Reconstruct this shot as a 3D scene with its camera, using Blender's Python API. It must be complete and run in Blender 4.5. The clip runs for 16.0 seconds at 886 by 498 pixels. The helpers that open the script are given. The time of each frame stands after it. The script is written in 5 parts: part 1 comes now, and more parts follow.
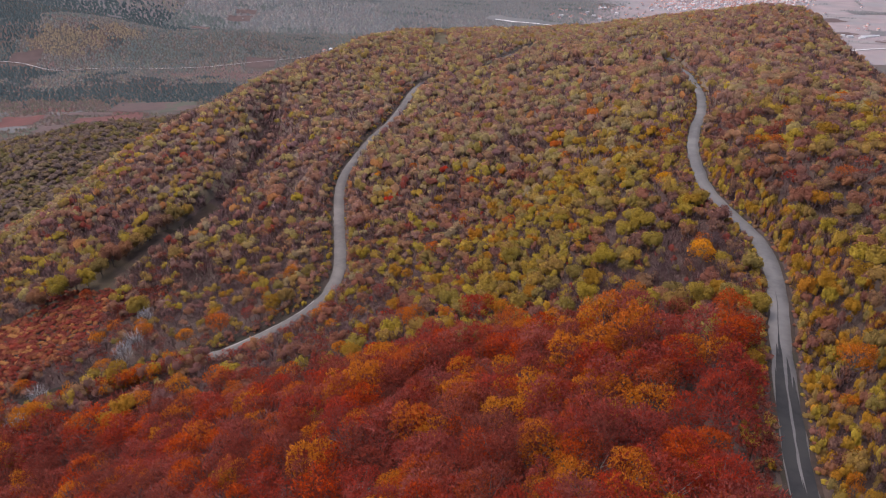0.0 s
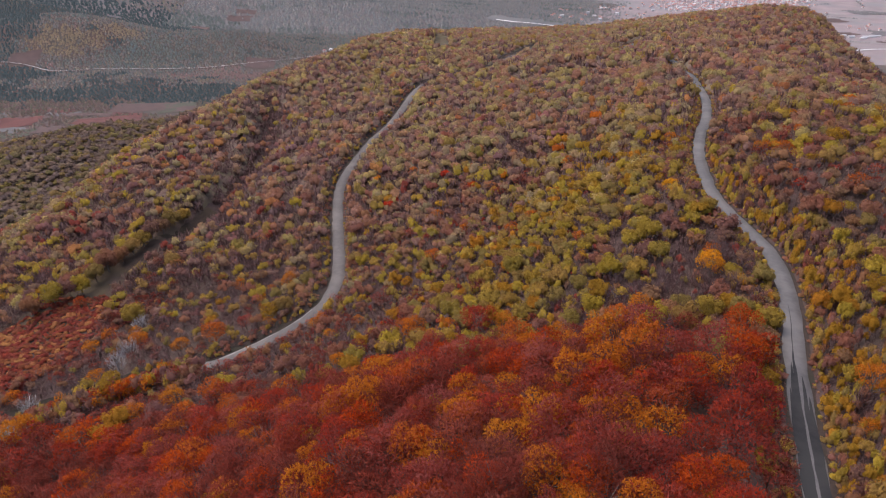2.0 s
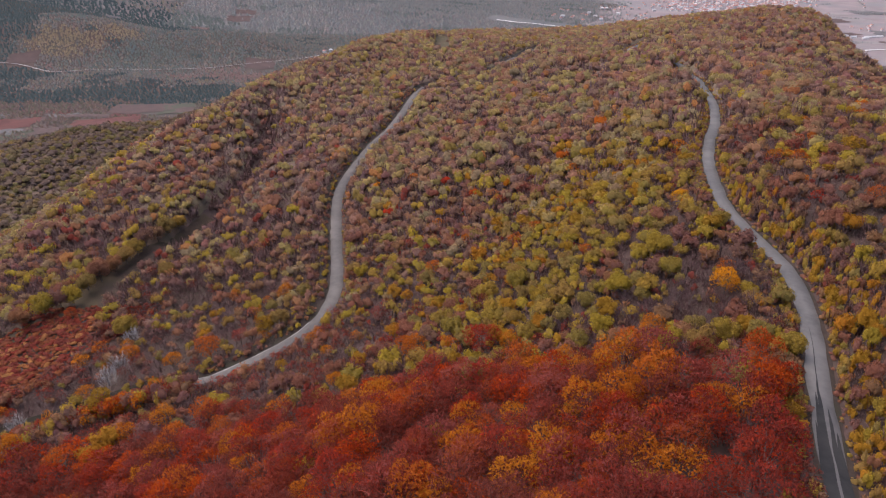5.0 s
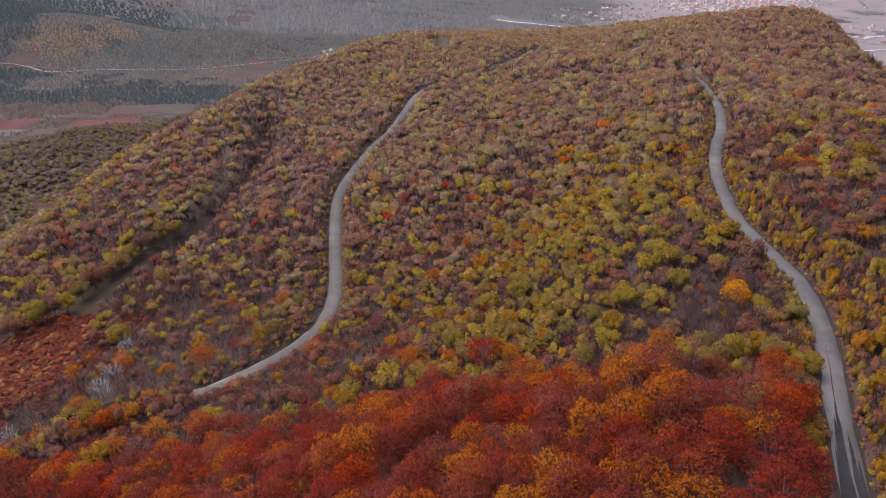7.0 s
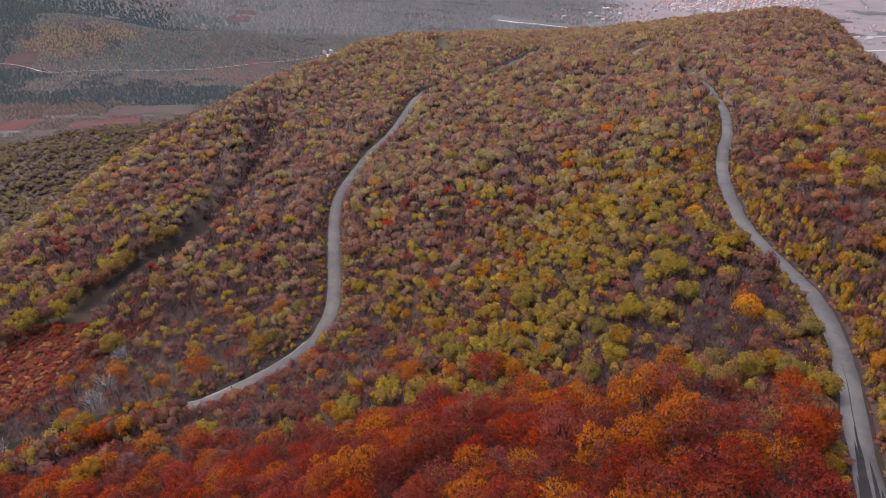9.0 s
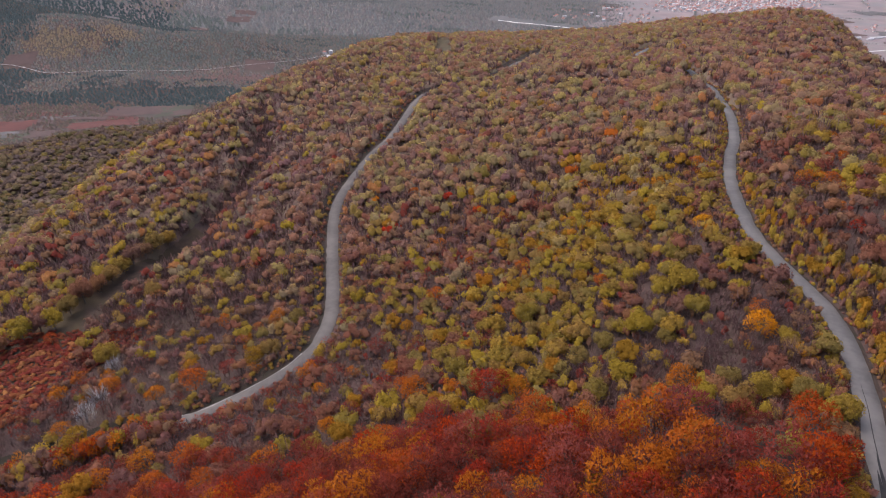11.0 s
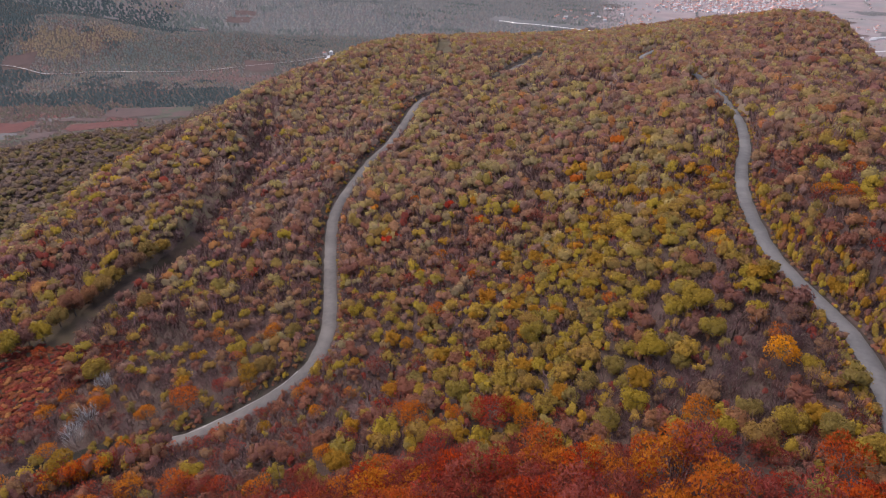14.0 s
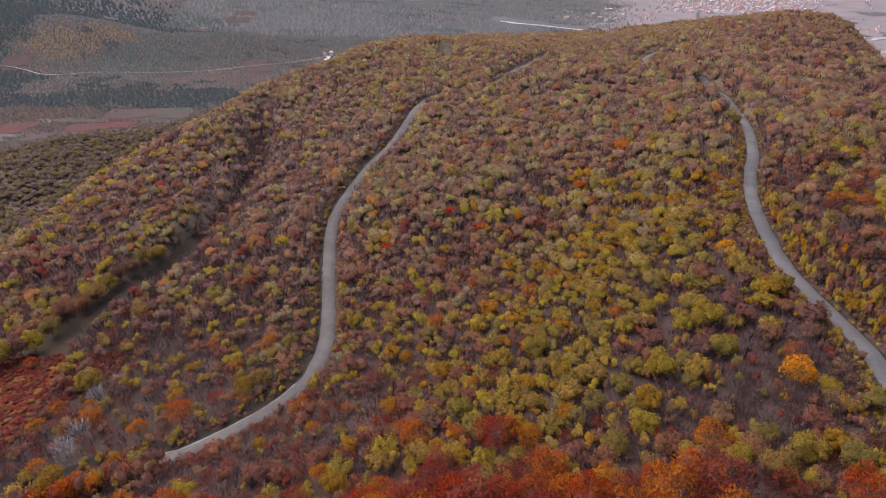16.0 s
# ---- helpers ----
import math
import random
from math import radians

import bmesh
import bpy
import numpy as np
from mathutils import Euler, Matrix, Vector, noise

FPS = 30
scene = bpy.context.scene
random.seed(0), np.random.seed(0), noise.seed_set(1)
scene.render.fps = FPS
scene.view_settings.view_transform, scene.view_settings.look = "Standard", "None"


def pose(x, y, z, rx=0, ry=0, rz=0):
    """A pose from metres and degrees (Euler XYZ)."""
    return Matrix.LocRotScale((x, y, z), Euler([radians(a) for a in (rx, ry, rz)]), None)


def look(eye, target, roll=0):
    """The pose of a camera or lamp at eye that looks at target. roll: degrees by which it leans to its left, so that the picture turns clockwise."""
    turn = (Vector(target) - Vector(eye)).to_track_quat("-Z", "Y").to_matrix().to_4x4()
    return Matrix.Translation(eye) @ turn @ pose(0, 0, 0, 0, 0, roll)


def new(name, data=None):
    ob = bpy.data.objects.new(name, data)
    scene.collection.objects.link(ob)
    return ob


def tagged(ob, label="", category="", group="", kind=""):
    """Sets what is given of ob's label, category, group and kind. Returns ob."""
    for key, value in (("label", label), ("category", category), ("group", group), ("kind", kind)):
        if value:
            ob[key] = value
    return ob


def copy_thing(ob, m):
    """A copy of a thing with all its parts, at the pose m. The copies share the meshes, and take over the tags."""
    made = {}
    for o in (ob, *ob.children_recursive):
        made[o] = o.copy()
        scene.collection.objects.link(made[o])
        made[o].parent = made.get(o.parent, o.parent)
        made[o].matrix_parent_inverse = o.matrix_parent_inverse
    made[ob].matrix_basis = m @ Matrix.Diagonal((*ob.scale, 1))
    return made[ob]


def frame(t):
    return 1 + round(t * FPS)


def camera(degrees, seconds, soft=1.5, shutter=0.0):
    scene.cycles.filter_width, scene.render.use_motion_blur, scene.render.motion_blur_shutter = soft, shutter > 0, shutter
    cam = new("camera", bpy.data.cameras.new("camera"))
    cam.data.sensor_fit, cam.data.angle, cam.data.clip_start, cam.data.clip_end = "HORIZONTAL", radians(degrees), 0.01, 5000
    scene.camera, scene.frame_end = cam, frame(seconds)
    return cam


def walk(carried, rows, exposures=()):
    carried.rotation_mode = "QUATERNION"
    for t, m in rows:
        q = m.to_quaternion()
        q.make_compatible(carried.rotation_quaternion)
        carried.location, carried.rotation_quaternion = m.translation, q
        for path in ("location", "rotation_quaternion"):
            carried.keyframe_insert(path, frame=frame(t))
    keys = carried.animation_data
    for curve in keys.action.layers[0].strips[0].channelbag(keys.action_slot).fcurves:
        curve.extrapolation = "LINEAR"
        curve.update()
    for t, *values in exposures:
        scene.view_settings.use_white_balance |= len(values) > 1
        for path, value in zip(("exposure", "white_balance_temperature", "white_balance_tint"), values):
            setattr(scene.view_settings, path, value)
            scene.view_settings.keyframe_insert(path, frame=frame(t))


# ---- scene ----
cam = camera(70.0, 16.0, soft=1.15)
EYE = 500.0
PITCH = -29.57
# seconds, x, y of the level flight, and the small turns about the camera's own axes
FLIGHT = [
    (0.0, 0.000, 0.000, 0.000, 0.000, 0.000),
    (2.0, -0.192, 6.020, -0.015, 0.020, 0.008),
    (4.0, -0.386, 12.122, -0.028, 0.042, 0.018),
    (6.5, -0.632, 19.866, -0.041, 0.072, 0.031),
    (9.0, -0.883, 27.738, -0.052, 0.105, 0.047),
    (11.5, -1.138, 35.738, -0.059, 0.142, 0.065),
    (14.0, -1.397, 43.867, -0.062, 0.181, 0.084),
    (16.0, -1.607, 50.463, -0.063, 0.215, 0.101),
]
walk(cam, [(t, pose(x, y, EYE, 90 + PITCH) @ pose(0, 0, 0, a, b, c)) for t, x, y, a, b, c in FLIGHT],
     exposures=[(0.0, 0.88), (16.0, 0.80)])

# ---- world and light: an overcast late afternoon ----
SUN_EL, SUN_AZ = 60.0, -55.0          # height, and degrees to the right of straight ahead
world = bpy.data.worlds.new("overcast_sky")
scene.world = world
world.use_nodes = True
wn = world.node_tree.nodes
sky = wn.new("ShaderNodeTexSky")
sky.sky_type = "NISHITA"
sky.sun_disc = False
sky.sun_elevation, sky.sun_rotation = radians(SUN_EL), radians(SUN_AZ)
sky.air_density, sky.dust_density, sky.ozone_density = 1.0, 4.0, 1.0
world.node_tree.links.new(sky.outputs["Color"], wn["Background"].inputs["Color"])
wn["Background"].inputs["Strength"].default_value = 0.15
sun_data = bpy.data.lights.new("sun", "SUN")
sun_data.energy, sun_data.angle, sun_data.color = 1.4, radians(85), (1.0, 0.905, 1.0)
sun = new("sun", sun_data)
e_, a_ = radians(SUN_EL), radians(SUN_AZ)
sun.matrix_world = look((0, 0, 900), Vector((0, 0, 900)) - Vector((math.sin(a_) * math.cos(e_), math.cos(a_) * math.cos(e_), math.sin(e_))))

# ---- the lie of the land: cross-sections of the spur, heights below the flight level ----
SECTIONS = {
    -200: [(-900, -360), (-420, -260), (-200, -170), (-60, -110), (20, -75), (110, -70), (200, -80), (420, -200), (900, -420)],
    0: [(-900, -370), (-420, -262), (-200, -176), (-110, -150), (-60, -124), (-20, -98), (8, -83), (50, -83), (110, -72), (200, -82), (420, -200), (900, -430)],
    64: [(-900, -370), (-420, -262), (-200, -178), (-110, -152), (-60, -124), (-25, -102), (5, -85), (34, -82), (58, -85.5), (110, -74), (200, -82), (420, -200), (900, -430)],
    100: [(-900, -375), (-420, -265), (-230, -182), (-150, -168), (-100, -149), (-70, -130), (-43, -113), (-20, -105), (0, -101), (45, -86), (71, -86), (100, -77), (150, -74), (240, -86), (420, -200), (900, -430)],
    145: [(-900, -375), (-430, -268), (-230, -180), (-130, -162), (-84, -150), (-55, -137), (-30, -126), (7, -114), (39, -104), (69, -91), (86, -86), (130, -75), (240, -84), (420, -210), (900, -440)],
    200: [(-900, -375), (-440, -272), (-260, -182), (-181, -169), (-137, -167), (-103, -160), (-60, -147), (-17, -133), (21, -116), (62, -98), (89, -86), (130, -75), (240, -86), (420, -220), (900, -450)],
    290: [(-900, -380), (-450, -278), (-260, -182), (-180, -168), (-137, -167), (-100, -160), (-62, -151), (-46, -146), (-10, -140), (60, -114), (119, -90), (150, -85), (240, -97), (420, -220), (900, -450)],
    350: [(-900, -385), (-450, -282), (-260, -182), (-205, -167), (-102, -155), (-58, -145), (-19, -137), (45, -119), (134, -94), (175, -90), (260, -105), (330, -135), (450, -260), (900, -460)],
    430: [(-900, -385), (-450, -268), (-330, -245), (-255, -180), (-200, -166), (-120, -162), (-40, -140), (5, -134), (58, -121), (151, -100), (200, -101), (300, -124), (350, -160), (450, -270), (900, -470)],
    500: [(-900, -390), (-450, -244), (-330, -248), (-240, -176), (-190, -159), (-120, -162), (-14, -134), (42, -125), (150, -106), (220, -106), (320, -114), (345, -128), (380, -162), (465, -280), (900, -480)],
    600: [(-900, -395), (-600, -262), (-440, -234), (-310, -252), (-220, -182), (-157, -158), (-75, -148), (50, -137), (140, -126), (250, -113), (330, -108), (350, -114), (380, -138), (415, -172), (495, -290), (900, -490)],
    740: [(-900, -400), (-620, -300), (-440, -243), (-310, -258), (-200, -190), (-80, -146), (20, -149), (127, -147), (260, -130), (350, -118), (402, -106), (417, -111), (435, -139), (477, -173), (525, -240), (585, -350), (900, -500)],
    860: [(-900, -400), (-440, -300), (-200, -225), (-60, -163), (60, -163), (200, -160), (310, -144), (405, -134), (450, -190), (560, -350), (900, -500)],
    960: [(-900, -400), (-420, -340), (-200, -260), (-10, -184), (170, -178), (320, -165), (420, -178), (480, -240), (620, -390), (900, -505)],
    1120: [(-900, -385), (-420, -355), (-150, -330), (100, -290), (300, -280), (480, -320), (700, -430), (900, -505)],
    1320: [(-900, -385), (-420, -385), (-100, -380), (200, -390), (600, -430), (900, -490)],
}
# far hills: x, y, half-width across, half-width along, height
HILLS = [(-1010, 1790, 300, 150, 95), (-560, 1850, 190, 120, 50), (-1500, 2300, 520, 420, 140), (-800, 2600, 600, 260, 80), (-250, 2350, 260, 160, 45),
         (250, 2500, 420, 220, 28), (-1350, 1250, 300, 260, 60), (-760, 1480, 200, 60, 16), (-500, 640, 120, 170, 22)]


def valley(x, y):
    """Height of the wide valley, below the flight level."""
    z = -392 - 0.036 * (x * 0.5 + 350) * np.clip((y - 900) / 1500, 0, 1) - 0.022 * np.clip(y - 1300, 0, 2000)
    z = z - 25 * np.clip(x / 1800, 0, 1)
    for hx, hy, rx, ry, h in HILLS:
        z = z + h * np.exp(-((x - hx) / rx) ** 2 - ((y - hy) / ry) ** 2)
    return z


def axis(stops):
    """Coordinates from stop to stop at the given steps: (start, step), ..., (end, 0)."""
    out = []
    for (a, step), (b, _) in zip(stops, stops[1:]):
        out += list(np.arange(a, b - step * 0.3, step))
    return np.array(out + [stops[-1][0]], float)


GX = axis([(-4800, 200), (-2400, 60), (-1300, 25), (-450, 10), (-260, 5), (340, 10), (520, 30), (1300, 60), (2600, 200), (4800, 0)])
GY = axis([(-3000, 200), (-400, 40), (-40, 5), (560, 8), (980, 25), (1900, 50), (3600, 200), (4900, 0)])


def hill_noise(x, y, size, seed):
    """Soft unevenness between -1 and 1."""
    r = np.random.RandomState(seed)
    out = 0
    for k in range(7):
        a, f, ph = r.uniform(0, 6.28), r.uniform(0.6, 1.6) * 6.28 / size, r.uniform(0, 6.28)
        out = out + np.sin((x * np.cos(a) + y * np.sin(a)) * f + ph)
    return out / 4.0


def smooth(z, passes, ax):
    for _ in range(passes):
        n = np.roll(z, 1, ax) + np.roll(z, -1, ax) + 2 * z
        sl = [slice(None), slice(None)]
        sl[ax] = slice(1, -1)
        z = z.copy()
        z[tuple(sl)] = (n / 4)[tuple(sl)]
    return z


GULLY = [(-165, 610), (-153, 557), (-141, 500), (-132, 449), (-130, 400), (-133, 357), (-144, 322)]


def gully_depth(x, y):
    """How far the stream gully and the firebreak on the crest are cut in."""
    out = 3 * np.exp(-((x + 5) / 9) ** 2 - ((y - 770) / 60) ** 2)
    for (ax, ay), (bx, by) in zip(GULLY, GULLY[1:]):
        u = np.clip(((x - ax) * (bx - ax) + (y - ay) * (by - ay)) / ((bx - ax) ** 2 + (by - ay) ** 2), 0, 1)
        d2 = (x - ax - u * (bx - ax)) ** 2 + (y - ay - u * (by - ay)) ** 2
        out = np.maximum(out, 13 * np.exp(-d2 / 12.5 ** 2))
    return out


def make_heights():
    ys = np.array(sorted(SECTIONS), float)
    prof = np.array([np.interp(GX, *np.array(SECTIONS[int(y)], float).T) for y in ys])
    near = np.array([[np.interp(y, ys, prof[:, i]) for i in range(len(GX))] for y in GY])
    near = smooth(smooth(near, 14, 1), 10, 0)
    xx, yy = np.meshgrid(GX, GY)
    far = valley(xx, yy) + 5 * hill_noise(xx, yy, 420, 3)
    w = np.clip((yy - 1060) / 220, 0, 1)
    w = np.maximum(w, np.clip((np.abs(xx) - 620) / 260, 0, 1))
    w = np.maximum(w, np.clip((-yy - 200) / 900, 0, 1) * 0.6)
    w = w * w * (3 - 2 * w)
    z = near * (1 - w) + far * w
    z = z + (1 - w) * 1.6 * hill_noise(xx, yy, 60, 5)
    return EYE + z - gully_depth(xx, yy)


def ground_at(x, y, Z):
    """Ground height at places x, y (arrays), from the grid Z."""
    x, y = np.asarray(x, float), np.asarray(y, float)
    i = np.clip(np.searchsorted(GX, x) - 1, 0, len(GX) - 2)
    j = np.clip(np.searchsorted(GY, y) - 1, 0, len(GY) - 2)
    u, v = (x - GX[i]) / (GX[i + 1] - GX[i]), (y - GY[j]) / (GY[j + 1] - GY[j])
    return (Z[j, i] * (1 - u) + Z[j, i + 1] * u) * (1 - v) + (Z[j + 1, i] * (1 - u) + Z[j + 1, i + 1] * u) * v



# ---- materials ----
def material(name, rough=0.8, spec=0.2):
    m = bpy.data.materials.new(name)
    m.use_nodes = True
    b = m.node_tree.nodes["Principled BSDF"]
    b.inputs["Roughness"].default_value = rough
    b.inputs["Specular IOR Level"].default_value = spec
    return m, m.node_tree.nodes, m.node_tree.links, b


def ramp(nodes, stops):
    r = nodes.new("ShaderNodeValToRGB")
    el = r.color_ramp.elements
    while len(el) > 1:
        el.remove(el[-1])
    el[0].position, el[0].color = stops[0][0], (*stops[0][1], 1)
    for p, c in stops[1:]:
        e = el.new(p)
        e.color = (*c, 1)
    return r


def maths(nodes, links, op, a, b):
    n = nodes.new("ShaderNodeMath")
    n.operation = op
    for k, v in enumerate((a, b)):
        if isinstance(v, (int, float)):
            n.inputs[k].default_value = v
        else:
            links.new(v, n.inputs[k])
    return n.outputs[0]


def noise_node(nodes, links, scale, detail=4, rough=0.6):
    g = nodes.new("ShaderNodeNewGeometry")
    n = nodes.new("ShaderNodeTexNoise")
    n.inputs["Scale"].default_value, n.inputs["Detail"].default_value, n.inputs["Roughness"].default_value = scale, detail, rough
    links.new(g.outputs["Position"], n.inputs["Vector"])
    return n.outputs["Fac"]


def mixed(nodes, links, fac, a, b, blend="MIX"):
    n = nodes.new("ShaderNodeMix")
    n.data_type, n.blend_type = "RGBA", blend
    for key, v in (("Factor", fac), ("A", a), ("B", b)):
        sock = [s for s in n.inputs if s.name == key and (s.type == "RGBA") == (key != "Factor")][0]
        if isinstance(v, tuple):
            sock.default_value = (*v, 1)
        elif isinstance(v, (int, float)):
            sock.default_value = v
        else:
            links.new(v, sock)
    return [s for s in n.outputs if s.type == "RGBA"][0]


def leaf_material(name, stops, spread=0.32, translucent=0.45, fine=2.2):
    """Leaves: one hue for each tree, a lighter or darker one for each spray."""
    m, nodes, links, b = material(name, 0.8, 0.05)
    at = nodes.new("ShaderNodeAttribute")
    at.attribute_name = "tint"
    info = nodes.new("ShaderNodeObjectInfo")
    f = maths(nodes, links, "FRACT", maths(nodes, links, "ADD", at.outputs["Fac"], info.outputs["Random"]), 0)
    r = ramp(nodes, stops)
    geo = nodes.new("ShaderNodeNewGeometry")
    isl = geo.outputs["Random Per Island"]
    j = maths(nodes, links, "ADD", f, maths(nodes, links, "MULTIPLY", maths(nodes, links, "SUBTRACT", isl, 0.5), 0.16))
    links.new(j, r.inputs["Fac"])
    hsv = nodes.new("ShaderNodeHueSaturation")
    links.new(r.outputs["Color"], hsv.inputs["Color"])
    grain = noise_node(nodes, links, fine, 3, 0.7)
    lum = maths(nodes, links, "ADD", maths(nodes, links, "MULTIPLY", isl, spread), 1 - spread / 2)
    rough = maths(nodes, links, "ADD", maths(nodes, links, "MULTIPLY", grain, 1.2), 0.40)
    links.new(maths(nodes, links, "MULTIPLY", lum, rough), hsv.inputs["Value"])
    bp = nodes.new("ShaderNodeBump")
    bp.inputs["Strength"].default_value, bp.inputs["Distance"].default_value = 0.4, 0.7 / fine
    links.new(grain, bp.inputs["Height"])
    links.new(bp.outputs[0], b.inputs["Normal"])
    links.new(hsv.outputs["Color"], b.inputs["Base Color"])
    tr = nodes.new("ShaderNodeBsdfTranslucent")
    links.new(hsv.outputs["Color"], tr.inputs["Color"])
    mx = nodes.new("ShaderNodeMixShader")
    mx.inputs[0].default_value = translucent
    links.new(b.outputs[0], mx.inputs[1])
    links.new(tr.outputs[0], mx.inputs[2])
    links.new(mx.outputs[0], nodes["Material Output"].inputs["Surface"])
    return m


def plain_material(name, c1, c2, scale, rough=0.85, bump=0.0, c3=None, scale2=0.1):
    m, nodes, links, b = material(name, rough)
    n = noise_node(nodes, links, scale)
    col = ramp(nodes, [(0.32, c1), (0.68, c2)])
    links.new(n, col.inputs["Fac"])
    out = col.outputs["Color"]
    if c3:
        r2 = ramp(nodes, [(0.45, (0, 0, 0)), (0.62, (1, 1, 1))])
        links.new(noise_node(nodes, links, scale2, 5), r2.inputs["Fac"])
        out = mixed(nodes, links, r2.outputs["Color"], out, c3)
    links.new(out, b.inputs["Base Color"])
    if bump:
        bp = nodes.new("ShaderNodeBump")
        bp.inputs["Strength"].default_value = bump
        links.new(n, bp.inputs["Height"])
        links.new(bp.outputs[0], b.inputs["Normal"])
    return m


LEAF = {
    "red": leaf_material("red_beech_leaves", [(0.0, (0.285, 0.031, 0.012)), (0.16, (0.239, 0.065, 0.054)), (0.3, (0.239, 0.026, 0.013)), (0.42, (0.397, 0.051, 0.007)), (0.56, (0.358, 0.069, 0.011)), (0.7, (0.254, 0.071, 0.058)), (0.84, (0.206, 0.043, 0.034)), (1.0, (0.317, 0.030, 0.011))], 0.4, 0.52),
    "orange": leaf_material("orange_leaves", [(0.0, (0.399, 0.113, 0.013)), (0.35, (0.399, 0.141, 0.014)), (0.6, (0.427, 0.131, 0.013)), (1.0, (0.365, 0.085, 0.016))], 0.24, 0.5),
    "amber": leaf_material("golden_orange_leaves", [(0.0, (0.544, 0.246, 0.012)), (1.0, (0.576, 0.221, 0.012))], 0.24, 0.5),
    "yellow": leaf_material("yellow_leaves", [(0.0, (0.319, 0.158, 0.018)), (0.5, (0.263, 0.150, 0.021)), (1.0, (0.343, 0.143, 0.018))]),
    "olive": leaf_material("olive_leaves", [(0.0, (0.234, 0.151, 0.040)), (0.3, (0.324, 0.225, 0.029)), (0.5, (0.198, 0.147, 0.049)), (0.75, (0.244, 0.143, 0.048)), (1.0, (0.335, 0.216, 0.033))]),
    "russet": leaf_material("russet_leaves", [(0.0, (0.224, 0.104, 0.065)), (0.2, (0.230, 0.091, 0.059)), (0.4, (0.157, 0.081, 0.071)), (0.6, (0.214, 0.123, 0.065)), (0.8, (0.250, 0.112, 0.056)), (1.0, (0.160, 0.075, 0.069))]),
    "bare": leaf_material("bare_twigs", [(0.0, (0.128, 0.078, 0.078)), (0.35, (0.148, 0.082, 0.078)), (0.7, (0.117, 0.076, 0.079)), (1.0, (0.134, 0.073, 0.066))], 0.5, 0.15),
    "wine": leaf_material("wine_red_leaves", [(0.0, (0.178, 0.040, 0.029)), (0.25, (0.202, 0.036, 0.022)), (0.5, (0.150, 0.042, 0.031)), (0.75, (0.193, 0.049, 0.035)), (1.0, (0.164, 0.034, 0.024))], 0.4, 0.4),
    "pale": leaf_material("pale_bare_twigs", [(0.0, (0.513, 0.483, 0.469)), (1.0, (0.432, 0.400, 0.383))], 0.5, 0.0),
    "pine": leaf_material("dark_pine_needles", [(0.0, (0.045, 0.07, 0.05)), (0.5, (0.06, 0.085, 0.06)), (1.0, (0.05, 0.075, 0.06))], 0.5, 0.1),
}
# the same kinds paler and greyer, with distance haze painted into the leaf colours
LEAF_HAZED = {
    "olive": leaf_material("hazed_olive_leaves", [(0.0, (0.285, 0.208, 0.114)), (0.3, (0.354, 0.270, 0.095)), (0.5, (0.258, 0.203, 0.123)), (0.75, (0.310, 0.203, 0.119)), (1.0, (0.362, 0.261, 0.098))], 0.35, 0.58, 0.9),
    "russet": leaf_material("hazed_russet_leaves", [(0.0, (0.303, 0.166, 0.107)), (0.2, (0.311, 0.151, 0.100)), (0.4, (0.251, 0.153, 0.129)), (0.6, (0.303, 0.189, 0.107)), (0.8, (0.336, 0.173, 0.097)), (1.0, (0.256, 0.147, 0.122))], 0.35, 0.58, 0.9),
    "orange": leaf_material("hazed_orange_leaves", [(0.0, (0.366, 0.158, 0.068)), (0.5, (0.395, 0.187, 0.068)), (1.0, (0.354, 0.135, 0.062))], 0.3, 0.58, 0.9),
    "red": leaf_material("hazed_red_leaves", [(0.0, (0.255, 0.089, 0.065)), (0.5, (0.293, 0.104, 0.065)), (1.0, (0.234, 0.093, 0.074))], 0.3, 0.58, 0.9),
    "wine": leaf_material("hazed_wine_leaves", [(0.0, (0.242, 0.123, 0.109)), (0.5, (0.266, 0.115, 0.097)), (1.0, (0.224, 0.123, 0.119))], 0.3, 0.58, 0.9),
    "yellow": leaf_material("hazed_yellow_leaves", [(0.0, (0.302, 0.200, 0.058)), (0.5, (0.271, 0.190, 0.062)), (1.0, (0.319, 0.190, 0.058))], 0.3, 0.58, 0.9),
    "bare": leaf_material("hazed_purple_twigs", [(0.0, (0.160, 0.099, 0.098)), (0.5, (0.176, 0.101, 0.093)), (1.0, (0.146, 0.096, 0.099))], 0.35, 0.2, 0.9),
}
BARK = plain_material("grey_bark", (0.10, 0.08, 0.07), (0.20, 0.17, 0.15), 3.0, 0.9, 0.4)
LITTER = plain_material("leaf_litter", (0.052, 0.034, 0.031), (0.084, 0.053, 0.047), 0.6, 0.95, 0.3, (0.07, 0.049, 0.039), 0.03)
DARK_ASPHALT = plain_material("dark_asphalt", (0.018, 0.018, 0.020), (0.027, 0.026, 0.028), 0.8, 0.9, 0.1, (0.034, 0.033, 0.033), 0.07)
DARK_ASPHALT.node_tree.nodes["Principled BSDF"].inputs["Specular IOR Level"].default_value = 0.06
ASPHALT = plain_material("worn_asphalt", (0.08, 0.075, 0.075), (0.10, 0.094, 0.092), 0.8, 0.8, 0.1, (0.13, 0.12, 0.116), 0.05)
PALE_ASPHALT = plain_material("pale_worn_asphalt", (0.082, 0.074, 0.070), (0.108, 0.096, 0.090), 0.5, 0.9, 0.1, (0.126, 0.111, 0.102), 0.06)
VERGE = plain_material("bare_verge_earth", (0.028, 0.020, 0.017), (0.052, 0.036, 0.029), 0.7, 0.95, 0.4, (0.03, 0.026, 0.018), 0.15)

